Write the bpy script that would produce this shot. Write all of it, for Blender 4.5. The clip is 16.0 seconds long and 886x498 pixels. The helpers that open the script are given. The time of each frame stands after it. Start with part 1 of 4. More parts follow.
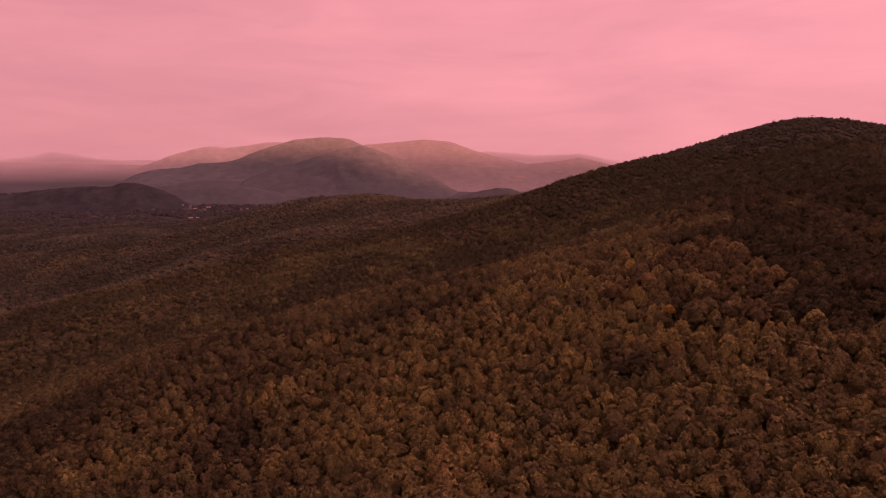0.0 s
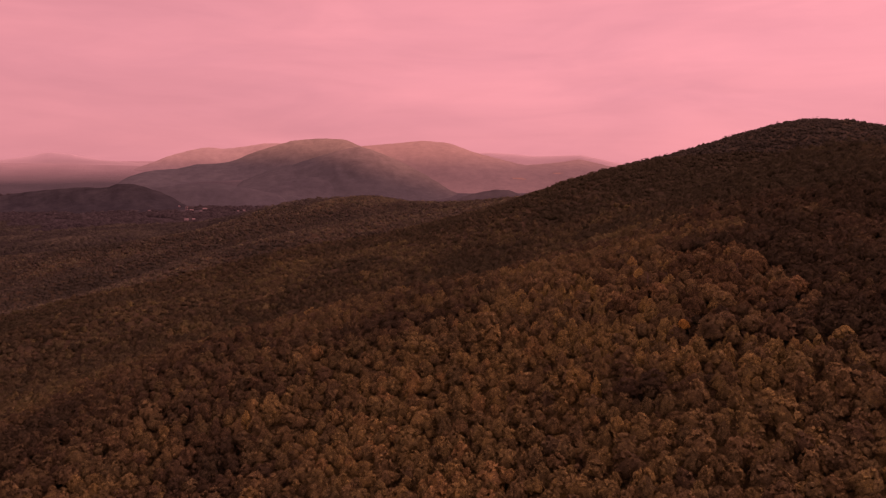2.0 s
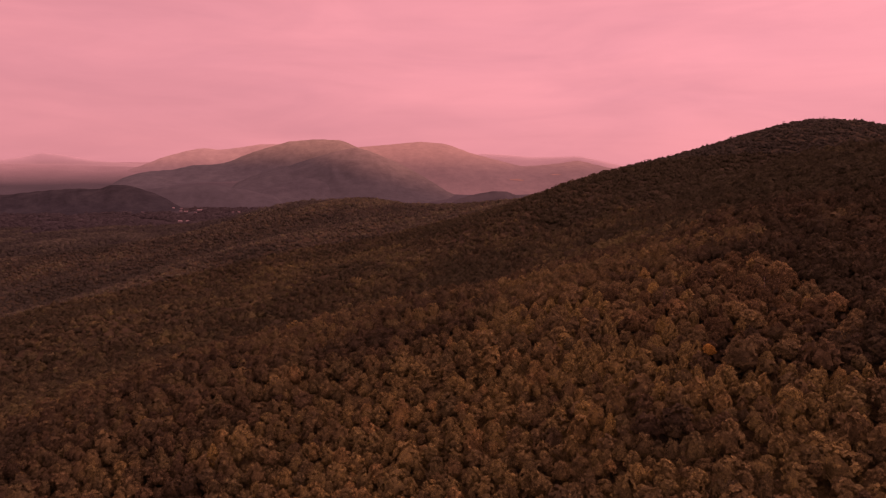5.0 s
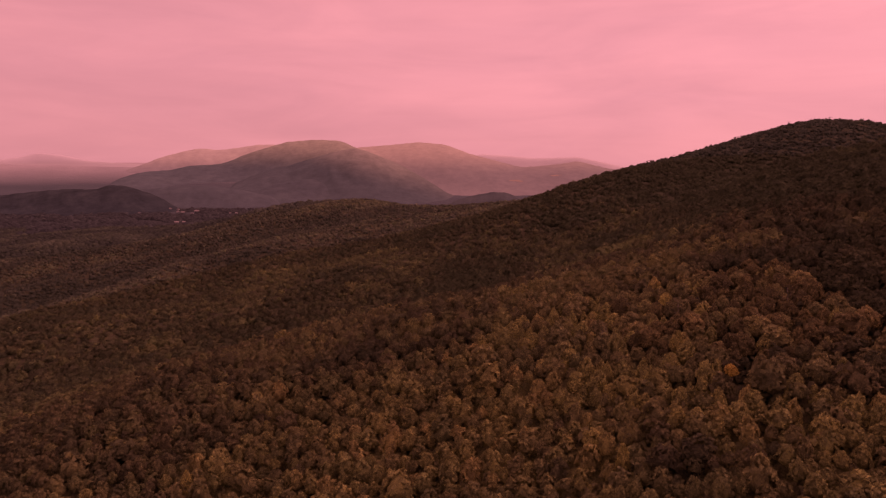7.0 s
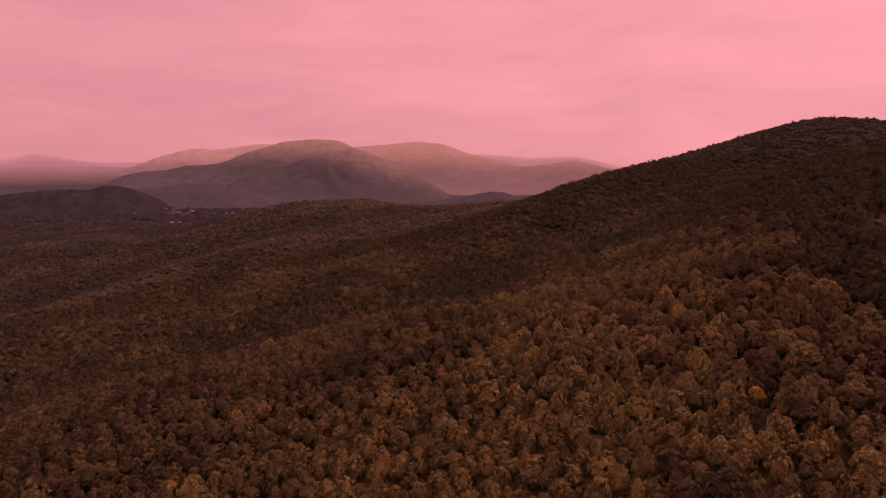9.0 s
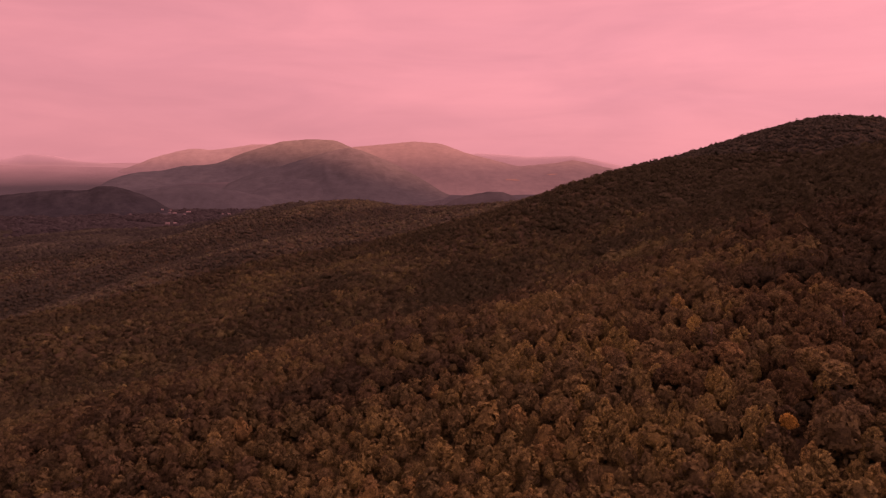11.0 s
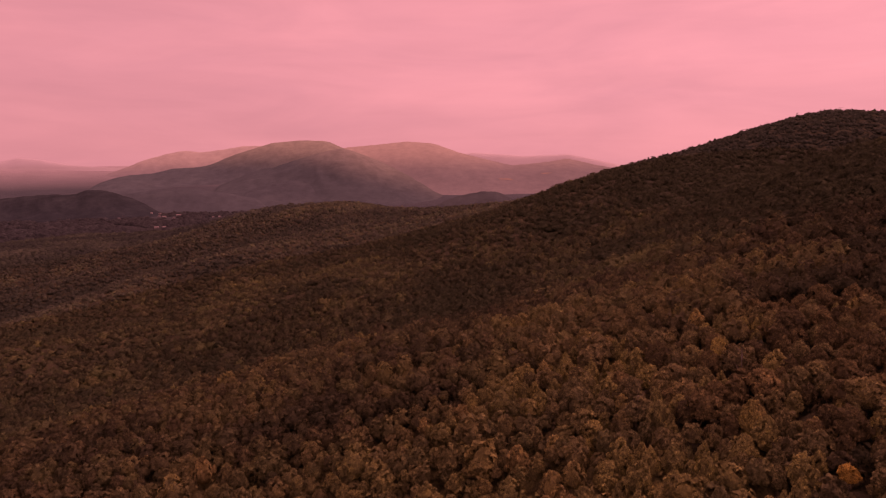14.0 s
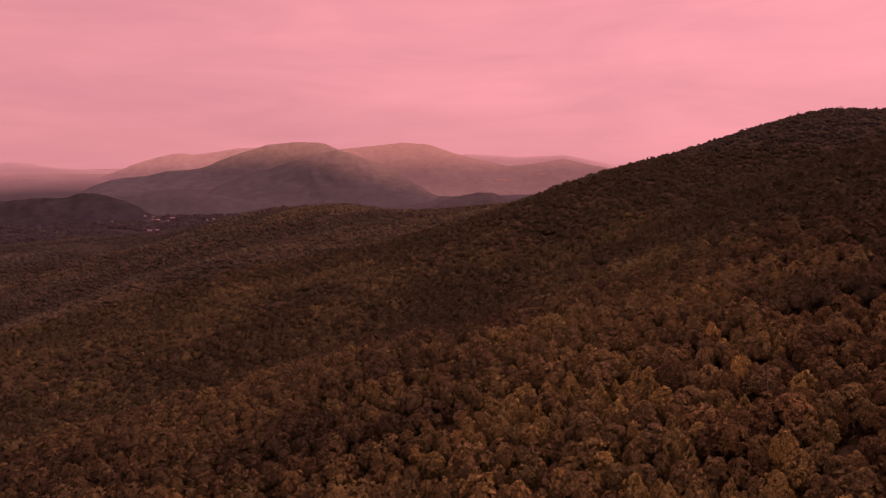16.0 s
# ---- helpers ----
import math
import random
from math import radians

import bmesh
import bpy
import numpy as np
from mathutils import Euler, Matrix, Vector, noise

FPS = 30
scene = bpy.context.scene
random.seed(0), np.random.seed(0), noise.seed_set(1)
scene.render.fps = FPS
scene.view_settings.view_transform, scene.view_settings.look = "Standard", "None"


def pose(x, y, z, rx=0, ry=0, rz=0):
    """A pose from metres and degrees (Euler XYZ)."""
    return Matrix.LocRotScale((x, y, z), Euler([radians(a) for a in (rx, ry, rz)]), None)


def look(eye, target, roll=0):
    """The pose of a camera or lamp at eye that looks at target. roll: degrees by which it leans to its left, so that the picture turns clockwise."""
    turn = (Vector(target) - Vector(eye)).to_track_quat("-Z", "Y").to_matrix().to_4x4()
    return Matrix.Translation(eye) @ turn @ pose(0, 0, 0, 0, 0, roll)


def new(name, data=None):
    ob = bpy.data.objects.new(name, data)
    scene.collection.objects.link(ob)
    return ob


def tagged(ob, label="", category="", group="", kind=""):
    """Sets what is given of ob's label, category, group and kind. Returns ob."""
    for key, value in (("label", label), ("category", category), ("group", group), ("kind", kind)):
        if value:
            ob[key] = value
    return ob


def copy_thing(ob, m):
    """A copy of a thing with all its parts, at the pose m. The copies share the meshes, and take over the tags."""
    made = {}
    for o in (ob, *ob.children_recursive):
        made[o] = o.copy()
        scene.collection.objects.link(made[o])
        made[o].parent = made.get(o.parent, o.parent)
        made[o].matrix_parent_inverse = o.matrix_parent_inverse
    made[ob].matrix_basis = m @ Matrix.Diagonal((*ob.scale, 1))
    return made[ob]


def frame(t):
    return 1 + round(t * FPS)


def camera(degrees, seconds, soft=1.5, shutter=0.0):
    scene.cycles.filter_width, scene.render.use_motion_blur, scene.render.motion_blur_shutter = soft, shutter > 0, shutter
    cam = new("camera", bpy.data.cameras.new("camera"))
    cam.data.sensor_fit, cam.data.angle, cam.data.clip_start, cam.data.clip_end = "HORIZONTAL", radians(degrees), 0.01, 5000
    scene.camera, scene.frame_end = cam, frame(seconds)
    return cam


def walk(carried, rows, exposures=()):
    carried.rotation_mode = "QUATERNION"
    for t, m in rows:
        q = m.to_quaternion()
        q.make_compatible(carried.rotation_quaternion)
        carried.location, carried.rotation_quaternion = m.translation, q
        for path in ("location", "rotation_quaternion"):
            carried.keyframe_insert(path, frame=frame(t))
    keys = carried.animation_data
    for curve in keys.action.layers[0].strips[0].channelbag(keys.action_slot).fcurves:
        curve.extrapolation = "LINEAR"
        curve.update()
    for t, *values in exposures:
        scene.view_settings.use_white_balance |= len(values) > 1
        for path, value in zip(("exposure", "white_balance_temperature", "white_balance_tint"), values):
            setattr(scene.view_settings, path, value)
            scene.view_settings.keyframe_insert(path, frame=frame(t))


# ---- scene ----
import collections

# ---------------------------------------------------------------- camera
cam = camera(70.0, 16.0, soft=1.2)
# seconds, eye x y z, pitch, roll, yaw to the left (degrees)
PATH = [
    (0, 0.00, 0.00, 235.00, -7.982, 0.000, -0.000),
    (0.5, 0.36, 5.05, 235.04, -7.947, 0.031, -0.063),
    (1, 0.73, 10.08, 235.09, -7.903, 0.051, -0.090),
    (1.5, 1.09, 15.11, 235.13, -7.875, 0.071, -0.118),
    (2, 1.46, 20.13, 235.17, -7.866, 0.084, -0.133),
    (2.5, 1.83, 25.13, 235.20, -7.846, 0.092, -0.156),
    (3, 2.21, 30.12, 235.24, -7.838, 0.101, -0.202),
    (3.5, 2.58, 35.10, 235.27, -7.809, 0.112, -0.231),
    (4, 2.96, 40.06, 235.30, -7.793, 0.115, -0.275),
    (6.5, 4.86, 64.58, 235.46, -7.723, 0.160, -0.411),
    (7, 5.24, 69.42, 235.49, -7.708, 0.186, -0.430),
    (7.5, 5.63, 74.24, 235.52, -7.694, 0.191, -0.473),
    (8, 6.02, 79.03, 235.55, -7.718, 0.164, -0.519),
    (8.5, 6.40, 83.79, 235.58, -7.743, 0.130, -0.564),
    (9, 6.79, 88.52, 235.62, -7.753, 0.101, -0.587),
    (11.5, 8.75, 111.74, 235.81, -7.788, -0.087, -0.811),
    (12, 9.14, 116.28, 235.86, -7.798, -0.168, -0.908),
    (12.5, 9.53, 120.79, 235.90, -7.802, -0.280, -1.010),
    (13, 9.93, 125.25, 235.95, -7.805, -0.404, -1.103),
    (13.5, 10.32, 129.68, 236.01, -7.800, -0.528, -1.199),
    (14, 10.71, 134.07, 236.07, -7.797, -0.632, -1.271),
    (14.5, 11.11, 138.42, 236.13, -7.789, -0.730, -1.360),
    (15, 11.50, 142.72, 236.19, -7.764, -0.813, -1.455),
    (15.5, 11.89, 146.98, 236.26, -7.733, -0.876, -1.532),
    (16, 12.29, 151.20, 236.33, -7.710, -0.924, -1.597),
]


def aim(x, y, z, pitch, roll, yaw):
    p, w = radians(pitch), radians(yaw)
    ahead = Vector((-math.sin(w) * math.cos(p), math.cos(w) * math.cos(p), math.sin(p)))
    return look((x, y, z), Vector((x, y, z)) + 100 * ahead, roll)


KELVIN, TINT, STOPS = 11300, 147, 0.0
walk(cam, [(t, aim(*row)) for t, *row in PATH], [(0, STOPS, KELVIN, TINT), (16, STOPS, KELVIN, TINT)])

# ---------------------------------------------------------------- sky and sun
SUN_UP, SUN_ROUND = 58, 48  # elevation, and bearing from +y clockwise
world = bpy.data.worlds.new("overcast_sky")
scene.world = world
world.use_nodes = True
wn, wl = world.node_tree.nodes, world.node_tree.links
wn.clear()


def wnode(kind, **sets):
    n = wn.new(kind)
    for key, value in sets.items():
        n.inputs[key.replace("_", " ")].default_value = value
    return n


sky = wn.new("ShaderNodeTexSky")
sky.sky_type = "NISHITA"
sky.sun_disc = False
sky.sun_elevation, sky.sun_rotation = radians(SUN_UP), radians(SUN_ROUND)
coord = wn.new("ShaderNodeTexCoord")
stretch = wn.new("ShaderNodeMapping")
stretch.inputs["Scale"].default_value = (1.0, 1.0, 4.5)
wl.new(coord.outputs["Generated"], stretch.inputs["Vector"])
wisps = wnode("ShaderNodeTexNoise", Scale=3.2, Detail=7.0, Roughness=0.55, Distortion=0.5)
wl.new(stretch.outputs["Vector"], wisps.inputs["Vector"])
deck = wn.new("ShaderNodeValToRGB")
deck.color_ramp.elements[0].position, deck.color_ramp.elements[0].color = 0.30, (0.81, 0.83, 0.86, 1)
deck.color_ramp.elements[1].position, deck.color_ramp.elements[1].color = 0.70, (0.98, 0.98, 0.98, 1)
wl.new(wisps.outputs["Fac"], deck.inputs["Fac"])
# the cloud deck thins to the east and thickens to the west
split = wn.new("ShaderNodeSeparateXYZ")
wl.new(coord.outputs["Generated"], split.inputs[0])
thin = wn.new("ShaderNodeMapRange")
for n, v in zip(("From Min", "From Max", "To Min", "To Max"), (-0.6, 0.6, 0.86, 1.06)):
    thin.inputs[n].default_value = v
wl.new(split.outputs["X"], thin.inputs["Value"])
lift = wn.new("ShaderNodeMapRange")
for n, v in zip(("From Min", "From Max", "To Min", "To Max"), (-0.02, 0.16, 0.88, 1.0)):
    lift.inputs[n].default_value = v
wl.new(split.outputs["Z"], lift.inputs["Value"])
both = wn.new("ShaderNodeMath")
both.operation = "MULTIPLY"
wl.new(thin.outputs[0], both.inputs[0])
wl.new(lift.outputs[0], both.inputs[1])
# fine streaks of cloud
thread = wn.new("ShaderNodeMapping")
thread.inputs["Scale"].default_value = (1.0, 1.0, 7.0)
wl.new(coord.outputs["Generated"], thread.inputs["Vector"])
fine_wisps = wnode("ShaderNodeTexNoise", Scale=5.0, Detail=4.0, Roughness=0.5, Distortion=0.6)
wl.new(thread.outputs["Vector"], fine_wisps.inputs["Vector"])
streak = wn.new("ShaderNodeMapRange")
for n, v in zip(("From Min", "From Max", "To Min", "To Max"), (0.34, 0.62, 0.965, 1.01)):
    streak.inputs[n].default_value = v
wl.new(fine_wisps.outputs["Fac"], streak.inputs["Value"])
veil = wn.new("ShaderNodeMath")
veil.operation = "MULTIPLY"
wl.new(both.outputs[0], veil.inputs[0])
wl.new(streak.outputs[0], veil.inputs[1])
cloud = wn.new("ShaderNodeVectorMath")
cloud.operation = "SCALE"
wl.new(deck.outputs["Color"], cloud.inputs[0])
wl.new(veil.outputs[0], cloud.inputs["Scale"])
SKY = 0.505
bg_cloud = wn.new("ShaderNodeBackground")
bg_cloud.inputs["Strength"].default_value = SKY
wl.new(cloud.outputs["Vector"], bg_cloud.inputs["Color"])
bg_sky = wn.new("ShaderNodeBackground")
bg_sky.inputs["Strength"].default_value = 0.06
wl.new(sky.outputs["Color"], bg_sky.inputs["Color"])
cover = wn.new("ShaderNodeMixShader")
cover.inputs["Fac"].default_value = 0.94
wl.new(bg_sky.outputs[0], cover.inputs[1])
wl.new(bg_cloud.outputs[0], cover.inputs[2])
out = wn.new("ShaderNodeOutputWorld")
wl.new(cover.outputs[0], out.inputs["Surface"])

sun = new("sun", bpy.data.lights.new("sun", "SUN"))
sun.data.energy, sun.data.angle, sun.data.color = 1.5, radians(60), (1.0, 0.95, 0.87)
b, e = radians(SUN_ROUND), radians(SUN_UP)
sun.matrix_world = look((500 * math.sin(b) * math.cos(e), 500 * math.cos(b) * math.cos(e), 900), (0, 0, 900 - 500 * math.sin(e)))

# ---------------------------------------------------------------- materials


def material(name):
    m = bpy.data.materials.new(name)
    m.use_nodes = True
    nt = m.node_tree
    return m, nt.nodes, nt.links, nt.nodes["Principled BSDF"]


def noise_node(nodes, links, scale, detail=3.0, rough=0.6, world_space=True):
    n = nodes.new("ShaderNodeTexNoise")
    n.inputs["Scale"].default_value, n.inputs["Detail"].default_value, n.inputs["Roughness"].default_value = scale, detail, rough
    if world_space:
        links.new(nodes.new("ShaderNodeNewGeometry").outputs["Position"], n.inputs["Vector"])
    else:
        links.new(nodes.new("ShaderNodeTexCoord").outputs["Object"], n.inputs["Vector"])
    return n


def ramp_node(nodes, links, source, stops):
    r = nodes.new("ShaderNodeValToRGB")
    while len(r.color_ramp.elements) < len(stops):
        r.color_ramp.elements.new(0.5)
    for el, (at, col) in zip(r.color_ramp.elements, stops):
        el.position, el.color = at, (*col, 1)
    links.new(source, r.inputs["Fac"])
    return r


def mix_node(nodes, links, fac, a, b, mode="MIX"):
    m = nodes.new("ShaderNodeMix")
    m.data_type, m.blend_type = "RGBA", mode
    if isinstance(fac, float):
        m.inputs["Factor"].default_value = fac
    else:
        links.new(fac, m.inputs["Factor"])
    for k, v in ((6, a), (7, b)):
        if isinstance(v, tuple):
            m.inputs[k].default_value = (*v, 1)
        else:
            links.new(v, m.inputs[k])
    return m.outputs[2]


def bump_node(nodes, links, height, bsdf, strength, distance):
    b = nodes.new("ShaderNodeBump")
    b.inputs["Strength"].default_value, b.inputs["Distance"].default_value = strength, distance
    links.new(height, b.inputs["Height"])
    links.new(b.outputs["Normal"], bsdf.inputs["Normal"])


LEAFY = 1.3  # how pale the season's leaves are


def leaf_material(name, stops, per_object, tufted=False, speckle=0.42, ruffle=0.4, sprig=3.0, blotch=0.2):
    """Foliage: a hue for each tree, mottled within the crown and from leaf to leaf."""
    m, nodes, links, bsdf = material(name)
    if per_object:
        tree = nodes.new("ShaderNodeObjectInfo").outputs["Random"]
    else:
        at = nodes.new("ShaderNodeAttribute")
        at.attribute_name = "hue"
        tree = at.outputs["Fac"]
    col = ramp_node(nodes, links, tree, [(at, (LEAFY * rgb[0], LEAFY * rgb[1], 1.1 * LEAFY * rgb[2])) for at, rgb in stops]).outputs["Color"]
    leaf = nodes.new("ShaderNodeNewGeometry").outputs["Random Per Island"]
    dapple = ramp_node(nodes, links, leaf, [(0.0, (1 - speckle,) * 3), (0.6, (1.0, 1.0, 1.0)), (1.0, (1 + 1.4 * speckle, 1 + 1.3 * speckle, 1 + 0.9 * speckle))]).outputs["Color"]
    col = mix_node(nodes, links, 1.0, col, dapple, "MULTIPLY")
    tuft = noise_node(nodes, links, 1.6, 4.0, 0.7)
    clump = ramp_node(nodes, links, tuft.outputs["Fac"], [(0.34, (0.66, 0.66, 0.68)), (0.5, (1.0, 1.0, 1.0)), (0.66, (1.40, 1.38, 1.27))]).outputs["Color"]
    col = mix_node(nodes, links, 1.0, col, clump, "MULTIPLY")
    bough = noise_node(nodes, links, 0.33, 2.0, 0.6)
    shade = ramp_node(nodes, links, bough.outputs["Fac"], [(0.32, (1 - blotch, 1 - 0.95 * blotch, 1 - 0.8 * blotch)), (0.5, (1.0, 1.0, 1.0)), (0.68, (1 + blotch, 1 + 0.9 * blotch, 1 + 0.5 * blotch))]).outputs["Color"]
    col = mix_node(nodes, links, 1.0, col, shade, "MULTIPLY")
    links.new(col, bsdf.inputs["Base Color"])
    bsdf.inputs["Roughness"].default_value = 0.8
    bsdf.inputs["Specular IOR Level"].default_value = 0.08
    # leaves shade together, by the way their bough faces
    face = nodes.new("ShaderNodeAttribute")
    face.attribute_name = "outward"
    turn = nodes.new("ShaderNodeVectorTransform")
    turn.vector_type, turn.convert_from, turn.convert_to = "NORMAL", "OBJECT", "WORLD"
    links.new(face.outputs["Vector"], turn.inputs[0])
    lean = nodes.new("ShaderNodeMix")
    lean.data_type = "VECTOR"
    lean.inputs["Factor"].default_value = ruffle
    links.new(turn.outputs[0], lean.inputs[4])
    links.new(nodes.new("ShaderNodeNewGeometry").outputs["Normal"], lean.inputs[5])
    unit = nodes.new("ShaderNodeVectorMath")
    unit.operation = "NORMALIZE"
    links.new(lean.outputs[1], unit.inputs[0])
    links.new(unit.outputs[0], bsdf.inputs["Normal"])
    m.cycles.use_bump_map_correction = False
    # sprays of leaves as relief
    bump_node(nodes, links, noise_node(nodes, links, 0.55 if tufted else sprig, 3.0, 0.7).outputs["Fac"], bsdf, 0.8 if tufted else 0.7, 1.1 if tufted else 1.5 / sprig)
    relief = bsdf.inputs["Normal"].links[0].from_node
    links.new(unit.outputs[0], relief.inputs["Normal"])
    if not tufted:  # light shines through thin leaves
        glow = nodes.new("ShaderNodeBsdfTranslucent")
        links.new(col, glow.inputs["Color"])
        links.new(relief.outputs["Normal"], glow.inputs["Normal"])
        through_leaf = nodes.new("ShaderNodeMixShader")
        through_leaf.inputs["Fac"].default_value = 0.45
        links.new(bsdf.outputs[0], through_leaf.inputs[1])
        links.new(glow.outputs[0], through_leaf.inputs[2])
        links.new(through_leaf.outputs[0], nodes["Material Output"].inputs["Surface"])
    return m


WOODS = [(0.0, (0.050, 0.055, 0.0280)), (0.16, (0.070, 0.066, 0.0340)), (0.26, (0.076, 0.082, 0.0380)), (0.36, (0.104, 0.094, 0.0450)), (0.48, (0.114, 0.122, 0.0500)), (0.6, (0.146, 0.134, 0.0560)), (0.72, (0.158, 0.160, 0.0600)), (0.9, (0.205, 0.192, 0.0680)), (1.0, (0.220, 0.186, 0.0700))]
LEAF_DARK = leaf_material("dark_oak_leaves", [(0.0, (0.097, 0.087, 0.041)), (1.0, (0.150, 0.128, 0.054))], True)
LEAF_OAK = leaf_material("oak_leaves", [(0.0, (0.140, 0.132, 0.060)), (0.3, (0.152, 0.152, 0.065)), (0.55, (0.172, 0.160, 0.068)), (0.85, (0.190, 0.184, 0.074)), (1.0, (0.218, 0.182, 0.075))], True)
LEAF_POPLAR = leaf_material("poplar_leaves", [(0.0, (0.205, 0.203, 0.077)), (0.5, (0.245, 0.238, 0.085)), (0.9, (0.275, 0.258, 0.091)), (1.0, (0.295, 0.252, 0.092))], True)
LEAF_WOODS = leaf_material("woods_leaves", WOODS, False, False, 0.32, 0.28)
LEAF_MID = leaf_material("midway_woods_leaves", WOODS, False, False, 0.2, 0.13, 2.0, 0.18)
# far leaves: distance haze mixed into the colour, less red and bluer
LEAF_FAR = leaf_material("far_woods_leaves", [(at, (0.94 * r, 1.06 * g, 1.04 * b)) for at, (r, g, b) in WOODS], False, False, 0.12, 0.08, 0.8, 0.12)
LEAF_VALE = leaf_material("hazed_vale_leaves", [(at, (0.92 * r, 1.12 * g, 1.42 * b)) for at, (r, g, b) in WOODS], False, False, 0.1, 0.06, 0.6, 0.1)
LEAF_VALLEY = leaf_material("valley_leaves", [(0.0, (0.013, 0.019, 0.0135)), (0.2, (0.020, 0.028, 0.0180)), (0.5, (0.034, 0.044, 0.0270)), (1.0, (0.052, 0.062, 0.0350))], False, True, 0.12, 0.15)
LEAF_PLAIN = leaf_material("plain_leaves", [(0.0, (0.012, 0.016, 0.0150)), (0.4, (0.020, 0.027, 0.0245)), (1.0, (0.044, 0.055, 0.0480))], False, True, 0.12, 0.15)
LEAF_GOLD = leaf_material("golden_leaves", [(0.0, (0.265, 0.248, 0.082)), (1.0, (0.315, 0.280, 0.090))], True)
LEAF_ORANGE = leaf_material("turning_leaves", [(0.0, (0.34, 0.235, 0.055)), (1.0, (0.40, 0.28, 0.066))], True)


def bark_material(name, dark, light):
    m, nodes, links, bsdf = material(name)
    n = noise_node(nodes, links, 3.0, 5.0)
    links.new(ramp_node(nodes, links, n.outputs["Fac"], [(0.3, dark), (0.7, light)]).outputs["Color"], bsdf.inputs["Base Color"])
    bsdf.inputs["Roughness"].default_value = 0.9
    bump_node(nodes, links, n.outputs["Fac"], bsdf, 0.6, 0.04)
    return m


BARK = bark_material("bark", (0.045, 0.036, 0.028), (0.12, 0.10, 0.08))
DEAD_WOOD = bark_material("dead_wood", (0.12, 0.10, 0.08), (0.24, 0.21, 0.17))


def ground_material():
    """Leaf litter under the trees; further out, where the trees run together, mottled woodland and fields with distance
    haze painted into the colour.
    """
    m, nodes, links, bsdf = material("woodland_ground")
    litter = noise_node(nodes, links, 0.4, 6.0)
    near = ramp_node(nodes, links, litter.outputs["Fac"], [(0.3, (0.040, 0.035, 0.020)), (0.7, (0.085, 0.076, 0.040))]).outputs["Color"]
    woods = noise_node(nodes, links, 0.03, 9.0, 0.72)
    far = ramp_node(nodes, links, woods.outputs["Fac"], [(0.35, (0.022, 0.027, 0.026)), (0.5, (0.028, 0.035, 0.033)), (0.64, (0.037, 0.044, 0.041)), (0.72, (0.048, 0.054, 0.048))]).outputs["Color"]
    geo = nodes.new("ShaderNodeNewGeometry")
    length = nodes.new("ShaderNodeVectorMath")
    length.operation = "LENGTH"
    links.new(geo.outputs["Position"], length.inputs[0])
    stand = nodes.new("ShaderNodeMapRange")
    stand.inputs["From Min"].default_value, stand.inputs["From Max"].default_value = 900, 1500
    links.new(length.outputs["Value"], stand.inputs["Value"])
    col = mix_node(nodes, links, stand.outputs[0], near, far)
    # haze painted in by distance: grey from 2600 m, paler from 4130 m
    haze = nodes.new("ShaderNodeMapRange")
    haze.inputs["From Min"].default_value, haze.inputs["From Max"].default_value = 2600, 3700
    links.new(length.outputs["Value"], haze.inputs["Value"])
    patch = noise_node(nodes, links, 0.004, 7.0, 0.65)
    haze_grey = ramp_node(nodes, links, patch.outputs["Fac"], [(0.3, (0.047, 0.070, 0.075)), (0.7, (0.062, 0.087, 0.091))]).outputs["Color"]
    col = mix_node(nodes, links, haze.outputs[0], col, haze_grey)
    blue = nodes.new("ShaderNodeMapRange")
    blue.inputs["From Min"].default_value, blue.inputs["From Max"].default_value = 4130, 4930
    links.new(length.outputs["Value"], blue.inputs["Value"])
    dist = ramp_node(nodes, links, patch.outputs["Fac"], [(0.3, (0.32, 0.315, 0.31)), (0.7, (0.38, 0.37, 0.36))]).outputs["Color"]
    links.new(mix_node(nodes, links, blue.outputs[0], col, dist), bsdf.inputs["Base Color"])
    bsdf.inputs["Roughness"].default_value = 0.95
    bsdf.inputs["Specular IOR Level"].default_value = 0.05
    bump_node(nodes, links, woods.outputs["Fac"], bsdf, 1.0, 9.0)
    return m


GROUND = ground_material()


